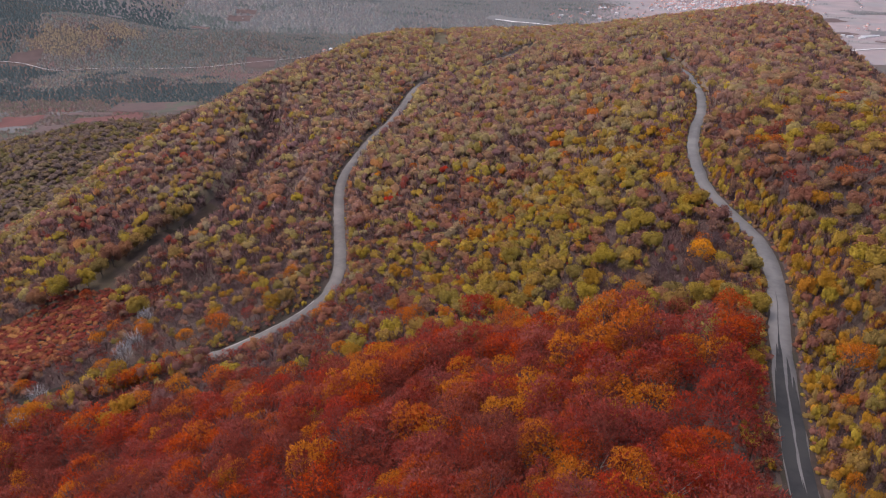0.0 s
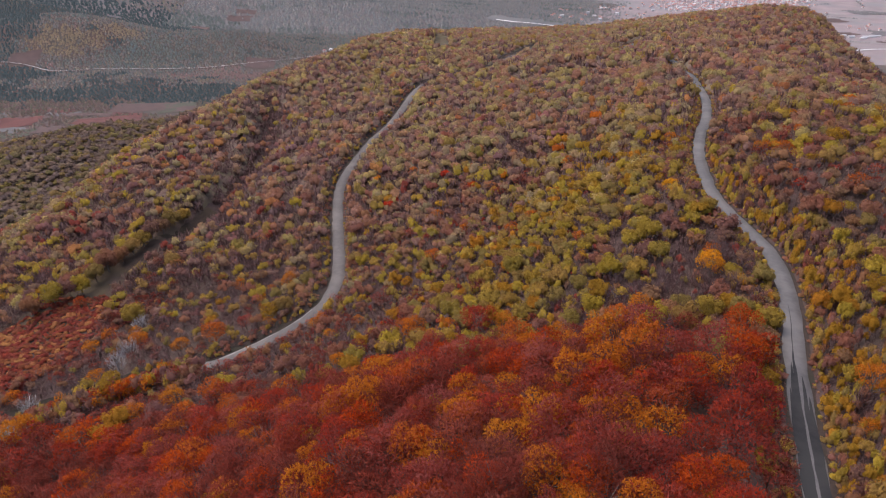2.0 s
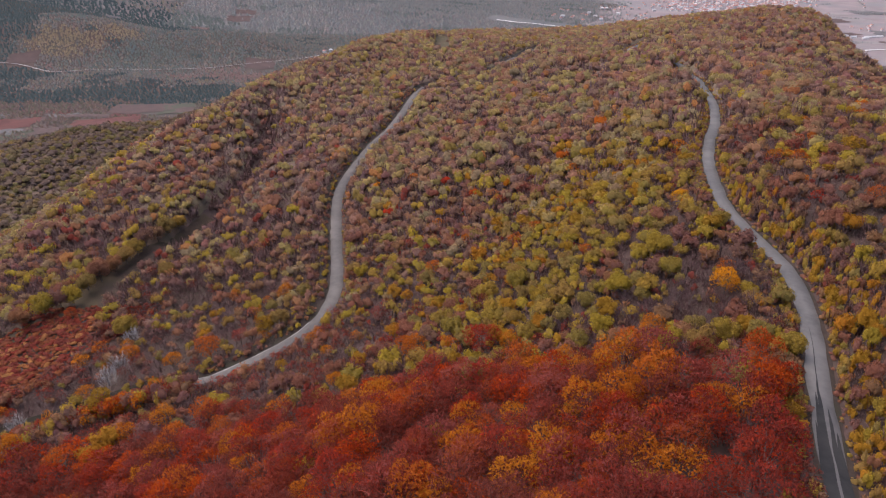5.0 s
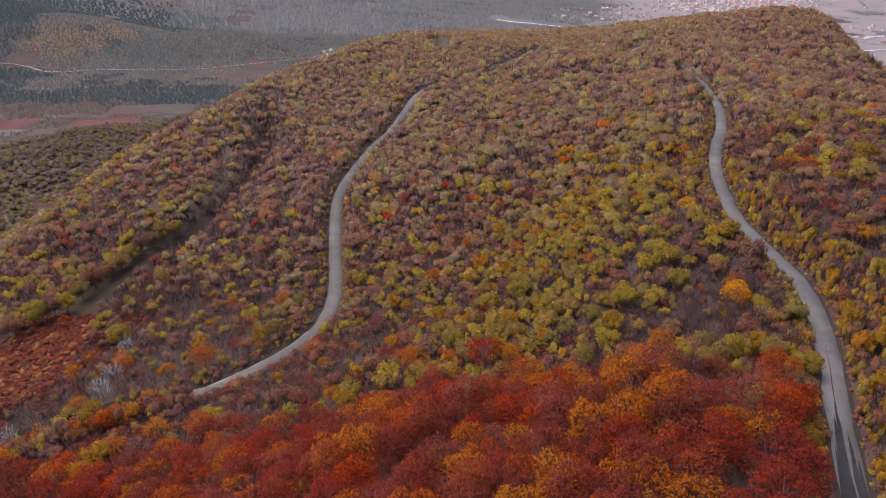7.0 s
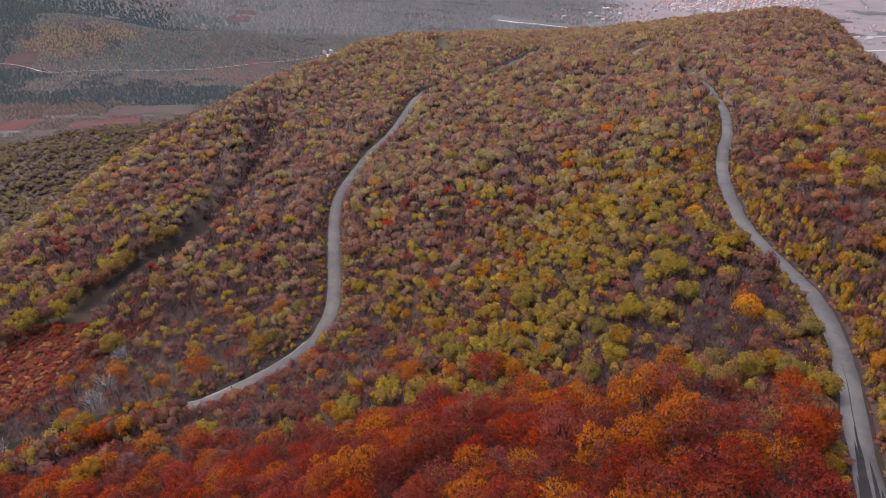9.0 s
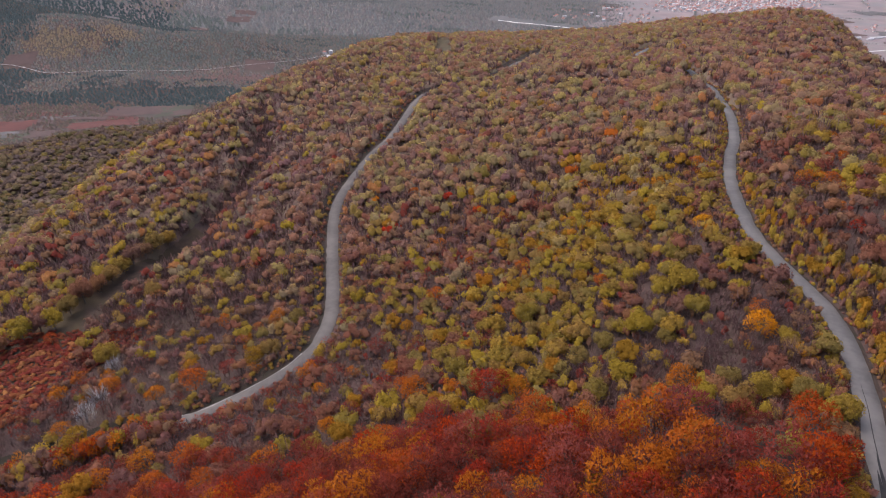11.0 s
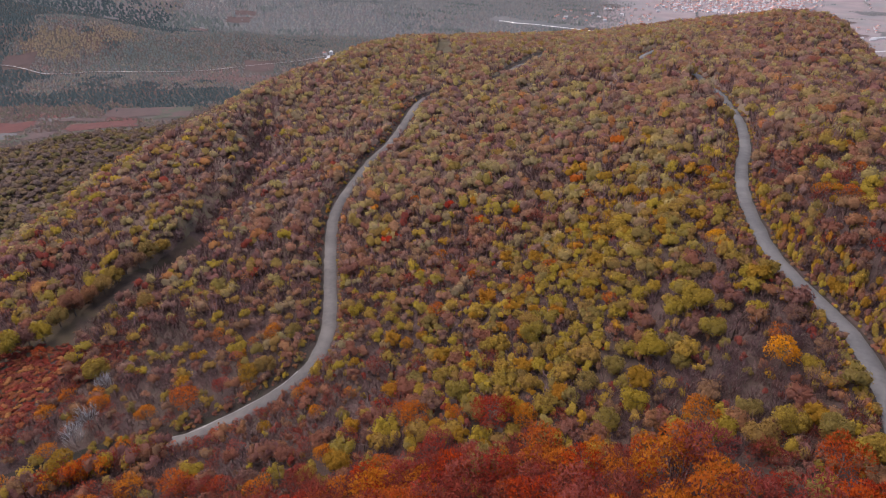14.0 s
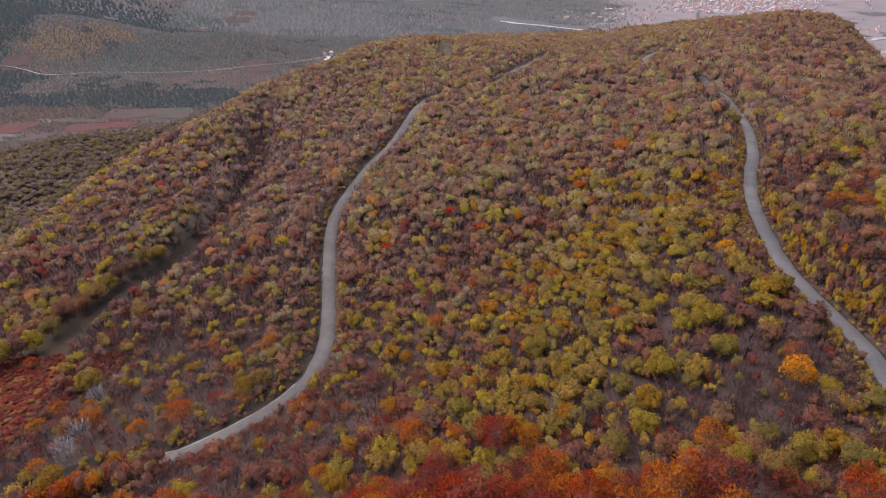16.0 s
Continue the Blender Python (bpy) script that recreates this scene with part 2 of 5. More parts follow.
# ---- ground ----
ROAD_UPPER = [(25, -60), (42, 10), (57, 65.5), (63.8, 84.6), (68.5, 97.1), (73.7, 110.4), (79.8, 124.3), (86, 140.7), (89.2, 155.7), (89.2, 169.1), (88.3, 182.4),
              (89.7, 201.2), (98.3, 234.4), (109.3, 264.3), (121.8, 291.3), (136, 332.6), (145.6, 375.7), (153.6, 424.3), (156, 465), (150, 505), (151, 540), (160, 572), (172, 598), (190, 615), (225, 628)]
ROAD_LOWER = [(-240, 128), (-200, 152), (-150, 176), (-114, 186), (-93.6, 189.2), (-83, 190.9), (-73.1, 195.4), (-62.9, 200.5), (-52.8, 208), (-47.3, 217.2), (-45.5, 233), (-47.4, 252.4), (-52.6, 284.1),
              (-57.7, 319.8), (-58.2, 341), (-53.6, 366.4), (-46.2, 399.2), (-36.5, 421.7), (-28.8, 458.9), (-16.9, 510.5), (15, 527), (43, 548), (57, 591), (84, 648), (112, 700)]
CLEARING = [(-214, 165), (-205, 195), (-195, 215), (-185, 231), (-178, 244), (-169, 262), (-161, 282), (-151, 306), (-144, 334), (-139, 352)]


def catmull(pts, step=2.0):
    p = np.array([pts[0], *pts, pts[-1]], float)
    out = []
    for i in range(1, len(p) - 2):
        n = max(2, int(np.linalg.norm(p[i + 1] - p[i]) / step))
        for u in np.arange(n) / n:
            out.append(0.5 * (2 * p[i] + (p[i + 1] - p[i - 1]) * u + (2 * p[i - 1] - 5 * p[i] + 4 * p[i + 1] - p[i + 2]) * u * u
                              + (3 * p[i] - p[i - 1] - 3 * p[i + 1] + p[i + 2]) * u ** 3))
    return np.array(out + [p[-1]])


def distance_to(line, x, y):
    """Distance of places to a line of points, and the index of the nearest point."""
    x, y = np.ravel(x), np.ravel(y)
    best, idx = np.full(len(x), 1e9), np.zeros(len(x), int)
    for k in range(0, len(line), 1):
        d = (x - line[k, 0]) ** 2 + (y - line[k, 1]) ** 2
        m = d < best
        best[m], idx[m] = d[m], k
    return np.sqrt(best), idx


HEIGHTS = make_heights()
XX, YY = np.meshgrid(GX, GY)
LINES = {}
for key, pts in (("upper", ROAD_UPPER), ("lower", ROAD_LOWER)):
    line = catmull(pts)
    z = ground_at(line[:, 0], line[:, 1], HEIGHTS)
    for _ in range(60):
        z[1:-1] = (z[:-2] + z[2:] + 2 * z[1:-1]) / 4
    LINES[key] = np.column_stack([line, z])
    near = (XX > -320) & (XX < 360) & (YY > -100) & (YY < 760)
    d, k = distance_to(line, XX[near], YY[near])
    w = np.clip((13 - d) / 8, 0, 1)
    w = w * w * (3 - 2 * w)
    HEIGHTS[near] = HEIGHTS[near] * (1 - w) + (z[k] - 0.35) * w


def mesh_from(name, verts, faces, mats, smooth_faces=False, face_mats=None, tint=None, normals=None):
    """A mesh of triangles or of quads, from arrays."""
    me = bpy.data.meshes.new(name)
    verts, faces = np.asarray(verts, np.float32), np.asarray(faces, np.int32)
    n, k = faces.shape
    me.vertices.add(len(verts))
    me.vertices.foreach_set("co", verts.ravel())
    me.loops.add(n * k)
    me.loops.foreach_set("vertex_index", faces.ravel())
    me.polygons.add(n)
    me.polygons.foreach_set("loop_start", np.arange(0, n * k, k, dtype=np.int32))
    me.polygons.foreach_set("use_smooth", np.full(n, smooth_faces))
    for m in mats:
        me.materials.append(m)
    if face_mats is not None:
        me.polygons.foreach_set("material_index", np.asarray(face_mats, np.int32))
    if tint is not None:
        me.attributes.new("tint", "FLOAT", "POINT").data.foreach_set("value", np.asarray(tint, np.float32))
    me.update(calc_edges=True)
    if normals is not None:
        me.attributes.new("custom_normal", "FLOAT_VECTOR", "POINT").data.foreach_set("vector", np.asarray(normals, np.float32).ravel())
    return me


def grid_faces(rows, cols):
    a = (np.arange(rows - 1)[:, None] * cols + np.arange(cols - 1)[None, :]).ravel()
    return np.column_stack([a, a + 1, a + cols + 1, a + cols])


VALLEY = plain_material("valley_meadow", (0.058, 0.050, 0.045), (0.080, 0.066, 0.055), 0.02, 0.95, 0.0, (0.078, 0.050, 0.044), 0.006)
# bright distance haze is painted into the pale colours of PLAIN and REMOTE
PLAIN = plain_material("hazed_plain_farmland", (0.172, 0.138, 0.136), (0.23, 0.178, 0.176), 0.012, 0.95, 0.0, (0.175, 0.16, 0.16), 0.004)
REMOTE = plain_material("hazed_valley_meadow", (0.096, 0.097, 0.098), (0.124, 0.116, 0.112), 0.01, 0.95, 0.0, (0.138, 0.110, 0.104), 0.004)
quads = grid_faces(len(GY), len(GX))
centre_y, centre_x = YY.ravel()[quads].mean(1), XX.ravel()[quads].mean(1)
in_valley = (centre_y > 1060) | (np.abs(centre_x) > 760) | (centre_y < -400)
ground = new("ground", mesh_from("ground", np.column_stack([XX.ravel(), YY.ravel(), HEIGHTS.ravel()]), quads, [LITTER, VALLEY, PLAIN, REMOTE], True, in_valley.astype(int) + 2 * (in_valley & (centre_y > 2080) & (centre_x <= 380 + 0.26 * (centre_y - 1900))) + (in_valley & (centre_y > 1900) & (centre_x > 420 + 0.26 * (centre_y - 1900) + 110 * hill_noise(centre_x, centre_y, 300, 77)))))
tagged(ground, "wooded mountain spur and valley floor covered in leaf litter", "ground", kind="structure")


def ribbon(name, line, offsets, lift, mat, label, category):
    """A strip that lies along a line, with the given offsets to its right and heights above it."""
    t = np.gradient(line[:, :2], axis=0)
    t /= np.linalg.norm(t, axis=1)[:, None]
    nrm = np.column_stack([t[:, 1], -t[:, 0]])
    rows = []
    for off, h in zip(offsets, lift):
        wob = 0 if abs(off) < 2 else 0.25 * hill_noise(line[:, 0], line[:, 1] + off * 7, 9, 11)
        rows.append(np.column_stack([line[:, :2] + nrm * (off + wob)[:, None] if not np.isscalar(wob) else line[:, :2] + nrm * off, line[:, 2] + h]))
    v = np.stack(rows, 1).reshape(-1, 3)
    ob = new(name, mesh_from(name, v, grid_faces(len(line), len(offsets)), [mat], True))
    return tagged(ob, label, category, kind="structure")


road_upper = ribbon("road", LINES["upper"], (-2.3, -2.1, 0, 2.1, 2.3), (-0.3, 0.0, 0.06, 0.0, -0.3), ASPHALT, "narrow worn grey asphalt mountain road with dark patches", "road")
road_lower = ribbon("road", LINES["lower"], (-2.8, -2.6, 0, 2.6, 2.8), (-0.3, 0.0, 0.06, 0.0, -0.3), PALE_ASPHALT, "narrow pale grey asphalt road winding through the woods", "road")
EDGE_STONE = plain_material("pale_edge_gravel", (0.17, 0.155, 0.148), (0.26, 0.24, 0.23), 0.9, 0.9, 0.3)
low = LINES["lower"][(LINES["lower"][:, 0] > -118) & (LINES["lower"][:, 1] < 212)]
ribbon("road_edge", low, (-2.85, -2.62, -2.42), (-0.05, 0.06, 0.03), EDGE_STONE, "pale gravel edge along the asphalt road", "road edge")
ribbon("road_verge", LINES["lower"], (-7.4, -6.0, -4.2, -2.7), (1.1, 0.3, -0.2, -0.12), VERGE, "bare brown earth bank along the road", "verge")
ribbon("road_verge", LINES["upper"], (-3.0, -2.2), (-0.22, -0.12), VERGE, "bare brown earth edge along the road", "verge")
ribbon("road_verge", LINES["upper"], (2.2, 3.1), (-0.12, -0.22), VERGE, "bare brown earth edge along the road", "verge")
TURF = plain_material("clearing_turf", (0.044, 0.030, 0.023), (0.072, 0.048, 0.035), 0.35, 0.95, 0.3, (0.062, 0.046, 0.026), 0.08)
OLIVE_TURF = plain_material("firebreak_grass", (0.042, 0.034, 0.017), (0.066, 0.052, 0.024), 0.3, 0.95, 0.3, (0.075, 0.055, 0.033), 0.06)
clear_line = catmull(CLEARING)
clear_line = np.column_stack([clear_line, ground_at(clear_line[:, 0], clear_line[:, 1], HEIGHTS)])
wide = np.linspace(22, 5, len(clear_line))
rows = []
tl = np.gradient(clear_line[:, :2], axis=0)
tl /= np.linalg.norm(tl, axis=1)[:, None]
for f in np.linspace(-1, 1, 13):
    x, y = clear_line[:, 0] + tl[:, 1] * wide * f, clear_line[:, 1] - tl[:, 0] * wide * f
    rows.append(np.column_stack([x, y, ground_at(x, y, HEIGHTS) + 0.25 - 0.4 * (abs(f) > 0.99)]))
tagged(new("clearing", mesh_from("clearing", np.stack(rows, 1).reshape(-1, 3), grid_faces(len(clear_line), 13), [TURF], True)), "brown-green grassy clearing between the woods", "clearing", kind="structure")
fx, fy = np.meshgrid(np.linspace(-10, 5, 7), np.arange(692, 832, 5.0))
edge = 1.2 * hill_noise(fx * 0 + 3, fy, 30, 61)
tagged(new("firebreak", mesh_from("firebreak", np.column_stack([(fx + edge).ravel(), fy.ravel(), ground_at((fx + edge).ravel(), fy.ravel(), HEIGHTS) + 0.3]), grid_faces(*fx.shape), [OLIVE_TURF], True)), "olive grass firebreak cut through the woods on the crest", "clearing", kind="structure")
# newer dark asphalt laid over the near stretch in uneven strips, with a worn pale seam between them
for k, (start, stop, a, b) in enumerate(((-60, 101, -2.1, -1.15), (-60, 109, -1.4, -0.5), (-60, 113, -0.75, -0.02), (-60, 74, -0.2, 0.6), (-60, 106, 0.42, 1.25), (-60, 99, 1.0, 2.1), (105, 132, -0.42, -0.3))):
    seg = LINES["upper"][(LINES["upper"][:, 1] > start) & (LINES["upper"][:, 1] < stop)]
    n = len(seg)
    tp = np.gradient(seg[:, :2], axis=0)
    tp /= np.linalg.norm(tp, axis=1)[:, None]
    shrink = np.clip((n - 1 - np.arange(n)) / 5.0, 0, 1) ** 0.6
    mid, half = (a + b) / 2 + 0.06 * np.sin(np.arange(n) * 0.9 + k), (b - a) / 2 * shrink * (1 + 0.1 * np.sin(np.arange(n) * 1.7 + 2 * k)) + 0.02
    rows = []
    for s in (-1, 1):
        o = mid + half * s
        rows.append(np.column_stack([seg[:, 0] + tp[:, 1] * o, seg[:, 1] - tp[:, 0] * o, seg[:, 2] + 0.065 - 0.0286 * np.abs(o) + 0.004 * k + 0.012]))
    tagged(new("road_patch", mesh_from("road_patch", np.stack(rows, 1).reshape(-1, 3), grid_faces(n, 2), [DARK_ASPHALT], True)), "strip of newer dark asphalt laid along the road", "road patch", kind="structure")



# ---- trees ----
RNG = np.random.RandomState(7)
ICO_V = []
for s1 in (-1, 1):
    for s2 in (-1.618, 1.618):
        ICO_V += [(0, s1, s2), (s1, s2, 0), (s2, 0, s1)]
ICO_V = np.array(ICO_V, float) / np.linalg.norm((1, 1.618))
ICO_F = np.array([(a, b, c) for a in range(12) for b in range(a + 1, 12) for c in range(b + 1, 12)
                  if max(np.linalg.norm(ICO_V[a] - ICO_V[b]), np.linalg.norm(ICO_V[b] - ICO_V[c]), np.linalg.norm(ICO_V[a] - ICO_V[c])) < 1.06])
for k, (a, b, c) in enumerate(ICO_F):
    if np.dot(np.cross(ICO_V[b] - ICO_V[a], ICO_V[c] - ICO_V[a]), ICO_V[a]) < 0:
        ICO_F[k] = (a, c, b)


def joined(pieces):
    vs, fs, base = [], [], 0
    for v, f in pieces:
        vs.append(v)
        fs.append(np.asarray(f) + base)
        base += len(v)
    return np.concatenate(vs), np.concatenate(fs)


def unit(v):
    return v / np.linalg.norm(v, axis=-1, keepdims=True)


NORMALS = {}                          # leaves are lit as the rounded clump that they stand on


def finer(v, f):
    """Each triangle of a ball cut in four, the new corners pushed out onto the ball."""
    v, seen, out = [tuple(p) for p in v], {}, []

    def mid(i, j):
        key = (min(i, j), max(i, j))
        if key not in seen:
            seen[key] = len(v)
            v.append(tuple(unit(np.array(v[i]) + np.array(v[j]))))
        return seen[key]

    for i, j, k in f:
        p, q, r = mid(i, j), mid(j, k), mid(k, i)
        out += [(i, p, r), (p, j, q), (r, q, k), (p, q, r)]
    return np.array(v), np.array(out)


BALLS = [(ICO_V, ICO_F), finer(ICO_V, ICO_F)]


def crown(seed, n, blobs, long, wide, radial, squash=0.8, blob=(0.36, 0.52), ragged=0.25, up=0.42, fine=0, body=0.86):
    """A unit crown: knobbly clumps of dense foliage set with n small leaf sprays. radial: 0 leaves lie on the clump, 1 sprays stand off it."""
    r = np.random.RandomState(seed)
    ang = np.arange(blobs) * 2.4 + r.uniform(-0.5, 0.5, blobs)
    lift = r.uniform(-0.55, 0.75, blobs)
    c = np.column_stack([np.cos(ang), np.sin(ang), lift]) * (r.uniform(0.42, 0.66, blobs) * np.sqrt(1.15 - 0.55 * np.abs(lift)))[:, None]
    c[:, 2] = lift * 0.62 * squash
    if blobs > 1:
        c[0] = (r.uniform(-0.15, 0.15), r.uniform(-0.15, 0.15), 0.22)
    else:
        c[0] = (0, 0, 0)
    rad = r.uniform(*blob, blobs)
    vs, fs, nm, base = [], [], [], 0
    bv, bf = BALLS[fine]
    for q in range(blobs if body else 0):
        turned = r.uniform(0, 6.28)
        d = np.column_stack([bv[:, 0] * math.cos(turned) - bv[:, 1] * math.sin(turned), bv[:, 0] * math.sin(turned) + bv[:, 1] * math.cos(turned), bv[:, 2]])
        v = c[q] + d * (rad[q] * body * r.uniform(0.82, 1.16, len(d)))[:, None]
        keep = ~(d[bf][:, :, 2] < -0.2).all(1)
        vs.append(v)
        fs.append(bf[keep] + base)
        nm.append(unit(d * 0.36 + unit(v + (0, 0, 0.3)) * 0.3 + (0, 0, up + 0.15) + r.normal(size=d.shape) * 0.14))
        base += len(v)
    k = r.randint(0, blobs, n * 4)
    d = unit(r.normal(size=(n * 4, 3)) + (0, 0, 0.5))
    deep = (r.rand(n * 4) < 0.3) & (not body)
    p = c[k] + d * (rad[k] * np.where(deep, r.uniform(0.45, 0.8, n * 4), r.uniform(0.84, 1.12, n * 4)))[:, None]
    hidden = p[:, 2] < -0.75
    for q in range(blobs):
        hidden |= (np.linalg.norm(p - c[q], axis=1) < rad[q] * 0.80) & (k != q)
    p, d = p[~hidden][:n], d[~hidden][:n]
    n = len(p)
    tang = unit(np.cross(d, r.normal(size=(n, 3))))
    out = unit(d + p * 0.8 + (0, 0, 0.6))
    a = unit(tang * (1 - radial) + out * radial + r.normal(size=(n, 3)) * ragged)
    b = unit(np.cross(a, d * (1 - radial) + r.normal(size=(n, 3)) * (0.3 + radial)))
    s = r.uniform(0.6, 1.3, n)[:, None]
    a, b = a * long * s, b * wide * s
    soft = unit(d * 0.36 + unit(p + (0, 0, 0.3)) * 0.34 + (0, 0, up + 0.2 + 0.3 * radial) + r.normal(size=(n, 3)) * 0.24)
    b = b * np.sign((np.cross(b, a) * soft).sum(1))[:, None]
    vs.append(np.stack([p - a * 0.45 - b * 0.5, p - a * 0.3 + b * 0.5, p + a * 0.55], 1).reshape(-1, 3))
    fs.append(np.arange(n * 3).reshape(-1, 3) + base)
    nm.append(np.repeat(soft, 3, axis=0))
    v, f = np.concatenate(vs), np.concatenate(fs)
    NORMALS[len(v), float(v[0, 0])] = np.concatenate(nm)
    return v, f


def knoll(seed):
    """A far crown: a low uneven dome a unit wide."""
    r = np.random.RandomState(seed)
    ang = np.arange(6) * 1.0472 + r.uniform(-0.3, 0.3, 6)
    q = r.uniform(0.75, 1.15, 6)
    v = np.vstack([np.column_stack([np.cos(ang) * q, np.sin(ang) * q, r.uniform(-1.6, -0.9, 6)]), [(r.uniform(-0.25, 0.25), r.uniform(-0.25, 0.25), 0.8)]])
    NORMALS[7, float(v[0, 0])] = unit(v * (0.5, 0.5, 0) + (0, 0, 1.0))
    return v, np.array([(i, (i + 1) % 6, 6) for i in range(6)])


def brush(seed, n, long, wide, spread=0.9):
    """Leafless twigs that fan upwards, a unit wide."""
    r = np.random.RandomState(seed)
    ang, q = r.uniform(0, 6.28, n), np.sqrt(r.rand(n)) * spread
    p = np.column_stack([np.cos(ang) * q, np.sin(ang) * q, r.uniform(-0.9, 0.45, n) * (1.15 - q * 0.5)])
    a = unit(np.column_stack([np.cos(ang) * q * 0.7, np.sin(ang) * q * 0.7, np.ones(n)]) + r.normal(size=(n, 3)) * 0.28)
    b = unit(np.cross(a, r.normal(size=(n, 3))))
    s = r.uniform(0.6, 1.3, n)[:, None]
    a, b = a * long * s, b * wide * s
    return np.stack([p - a * 0.5 - b * 0.5, p - a * 0.5 + b * 0.5, p + a * 0.5], 1).reshape(-1, 3), np.arange(n * 3).reshape(-1, 3)


def tube(p0, p1, r0, r1, sides):
    p0, p1 = np.array(p0, float), np.array(p1, float)
    ax = unit(p1 - p0)
    u = unit(np.cross(ax, (0.3, 0.9, 0.1)))
    w = np.cross(ax, u)
    ang = np.arange(sides) * 2 * np.pi / sides
    ring = np.cos(ang)[:, None] * u + np.sin(ang)[:, None] * w
    v = np.concatenate([p0 + ring * r0, p1 + ring * r1])
    i, k = np.arange(sides), (np.arange(sides) + 1) % sides
    return v, np.concatenate([np.column_stack([i, k, k + sides]), np.column_stack([i, k + sides, i + sides])])


def trunk(seed, limbs, sides, reach=0.7):
    """Unit trunk and limbs: the crown's middle lies at z = 0, the foot at -1.9."""
    r = np.random.RandomState(seed)
    parts = [tube((0, 0, -1.9), (0.03, 0.02, -0.1), 0.055, 0.03, sides)]
    for k in range(limbs):
        a, h = k * 2.4 + r.uniform(-0.4, 0.4), r.uniform(-0.9, -0.15)
        e = r.uniform(0.35, reach)
        parts.append(tube((0.01, 0.01, h), (math.cos(a) * e, math.sin(a) * e, h + r.uniform(0.45, 0.85)), 0.025, 0.008, 3))
    return joined(parts)


# leaf length, leaf width and stance of each kind
STYLE = {"red": (0.165, 0.052, 0.6), "orange": (0.15, 0.062, 0.5), "amber": (0.145, 0.07, 0.4), "wine": (0.20, 0.034, 0.85), "yellow": (0.15, 0.115, 0.16), "olive": (0.15, 0.120, 0.12),
         "russet": (0.16, 0.105, 0.25), "pine": (0.16, 0.08, 0.4)}
CROWNS, TRUNKS = {}, {}
for si, (kind, (lo, wi, ra)) in enumerate(STYLE.items()):
    fan = kind in ("red", "orange", "amber", "wine")
    for k in range(5):
        if fan:
            CROWNS[kind, 0, k] = crown(900 + 50 * si + k, 1500, 8, lo * 0.85, wi * 0.85, ra, blob=(0.44, 0.58), ragged=0.4, body=0)
            CROWNS[kind, 5, k] = crown(950 + 50 * si + k, 760, 8, lo * 1.05, wi * 1.2, ra, blob=(0.44, 0.58), ragged=0.4, body=0)
            CROWNS[kind, 1, k] = crown(300 + 50 * si + k, 180, 5, lo * 1.6, wi * 2.0, ra, blob=(0.44, 0.58), ragged=0.4, body=0)
        else:
            CROWNS[kind, 0, k] = crown(900 + 50 * si + k, 1700, 12, lo * 0.8, wi * 0.75, ra + (0.3 if kind == "yellow" else 0.12), blob=(0.32, 0.46), ragged=0.5, fine=1, body=0 if kind == "yellow" else 0.62)
            CROWNS[kind, 5, k] = crown(950 + 50 * si + k, 400, 10, lo * 1.2, wi * 1.3, ra, blob=(0.32, 0.46), ragged=0.45, body=0.76)
            CROWNS[kind, 1, k] = crown(300 + 50 * si + k, 95, 4, lo * 1.5, wi * 1.5, ra, blob=(0.44, 0.58), ragged=0.4, body=0.78)
        CROWNS[kind, 4, k] = crown(700 + 50 * si + k, 32, 3, lo * 1.9, wi * 2.0, ra * 0.85, blob=(0.46, 0.62), ragged=0.4, body=0.84)
        CROWNS[kind, 2, k] = crown(600 + 50 * si + k, 14, 2, lo * 2.3, wi * 2.6, ra * 0.7, blob=(0.55, 0.72), up=0.6, ragged=0.4, body=0.84)
        CROWNS[kind, 6, k] = crown(640 + 50 * si + k, 14, 1, lo * 2.6, wi * 2.6, ra, blob=(0.7, 0.9), ragged=0.4)
        CROWNS[kind, 3, k] = knoll(800 + 50 * si + k)
for kind in ("bare", "pale"):
    for k in range(5):
        CROWNS[kind, 0, k] = brush(40 + k, 620, 0.5, 0.026) if kind == "bare" else brush(40 + k, 240, 0.55, 0.034)
        CROWNS[kind, 5, k] = brush(45 + k, 240, 0.55, 0.04)
        CROWNS[kind, 1, k] = brush(50 + k, 64, 0.55, 0.045)
        CROWNS[kind, 4, k] = brush(55 + k, 36, 0.8, 0.11)
        CROWNS[kind, 2, k] = brush(60 + k, 24, 0.85, 0.17)
        CROWNS[kind, 6, k] = brush(75 + k, 16, 0.8, 0.12)
        CROWNS[kind, 3, k] = brush(70 + k, 12, 1.1, 0.35)
for k in range(5):
    TRUNKS[0, k], TRUNKS[1, k], TRUNKS[5, k] = trunk(k, 8, 6), trunk(k, 2, 3), trunk(k, 4, 4)
    TRUNKS[2, k] = TRUNKS[3, k] = TRUNKS[4, k] = TRUNKS[6, k] = tube((0, 0, -1.9), (0, 0, -0.2), 0.05, 0.03, 3)


def place(verts, x, y, z, r, h, turn):
    c, s = np.cos(turn)[:, None], np.sin(turn)[:, None]
    vx, vy, vz = verts[None, :, 0], verts[None, :, 1], verts[None, :, 2]
    out = np.stack([(vx * c - vy * s) * r[:, None] + x[:, None], (vx * s + vy * c) * r[:, None] + y[:, None], vz * h[:, None] + z[:, None]], 2)
    return out.reshape(-1, 3)


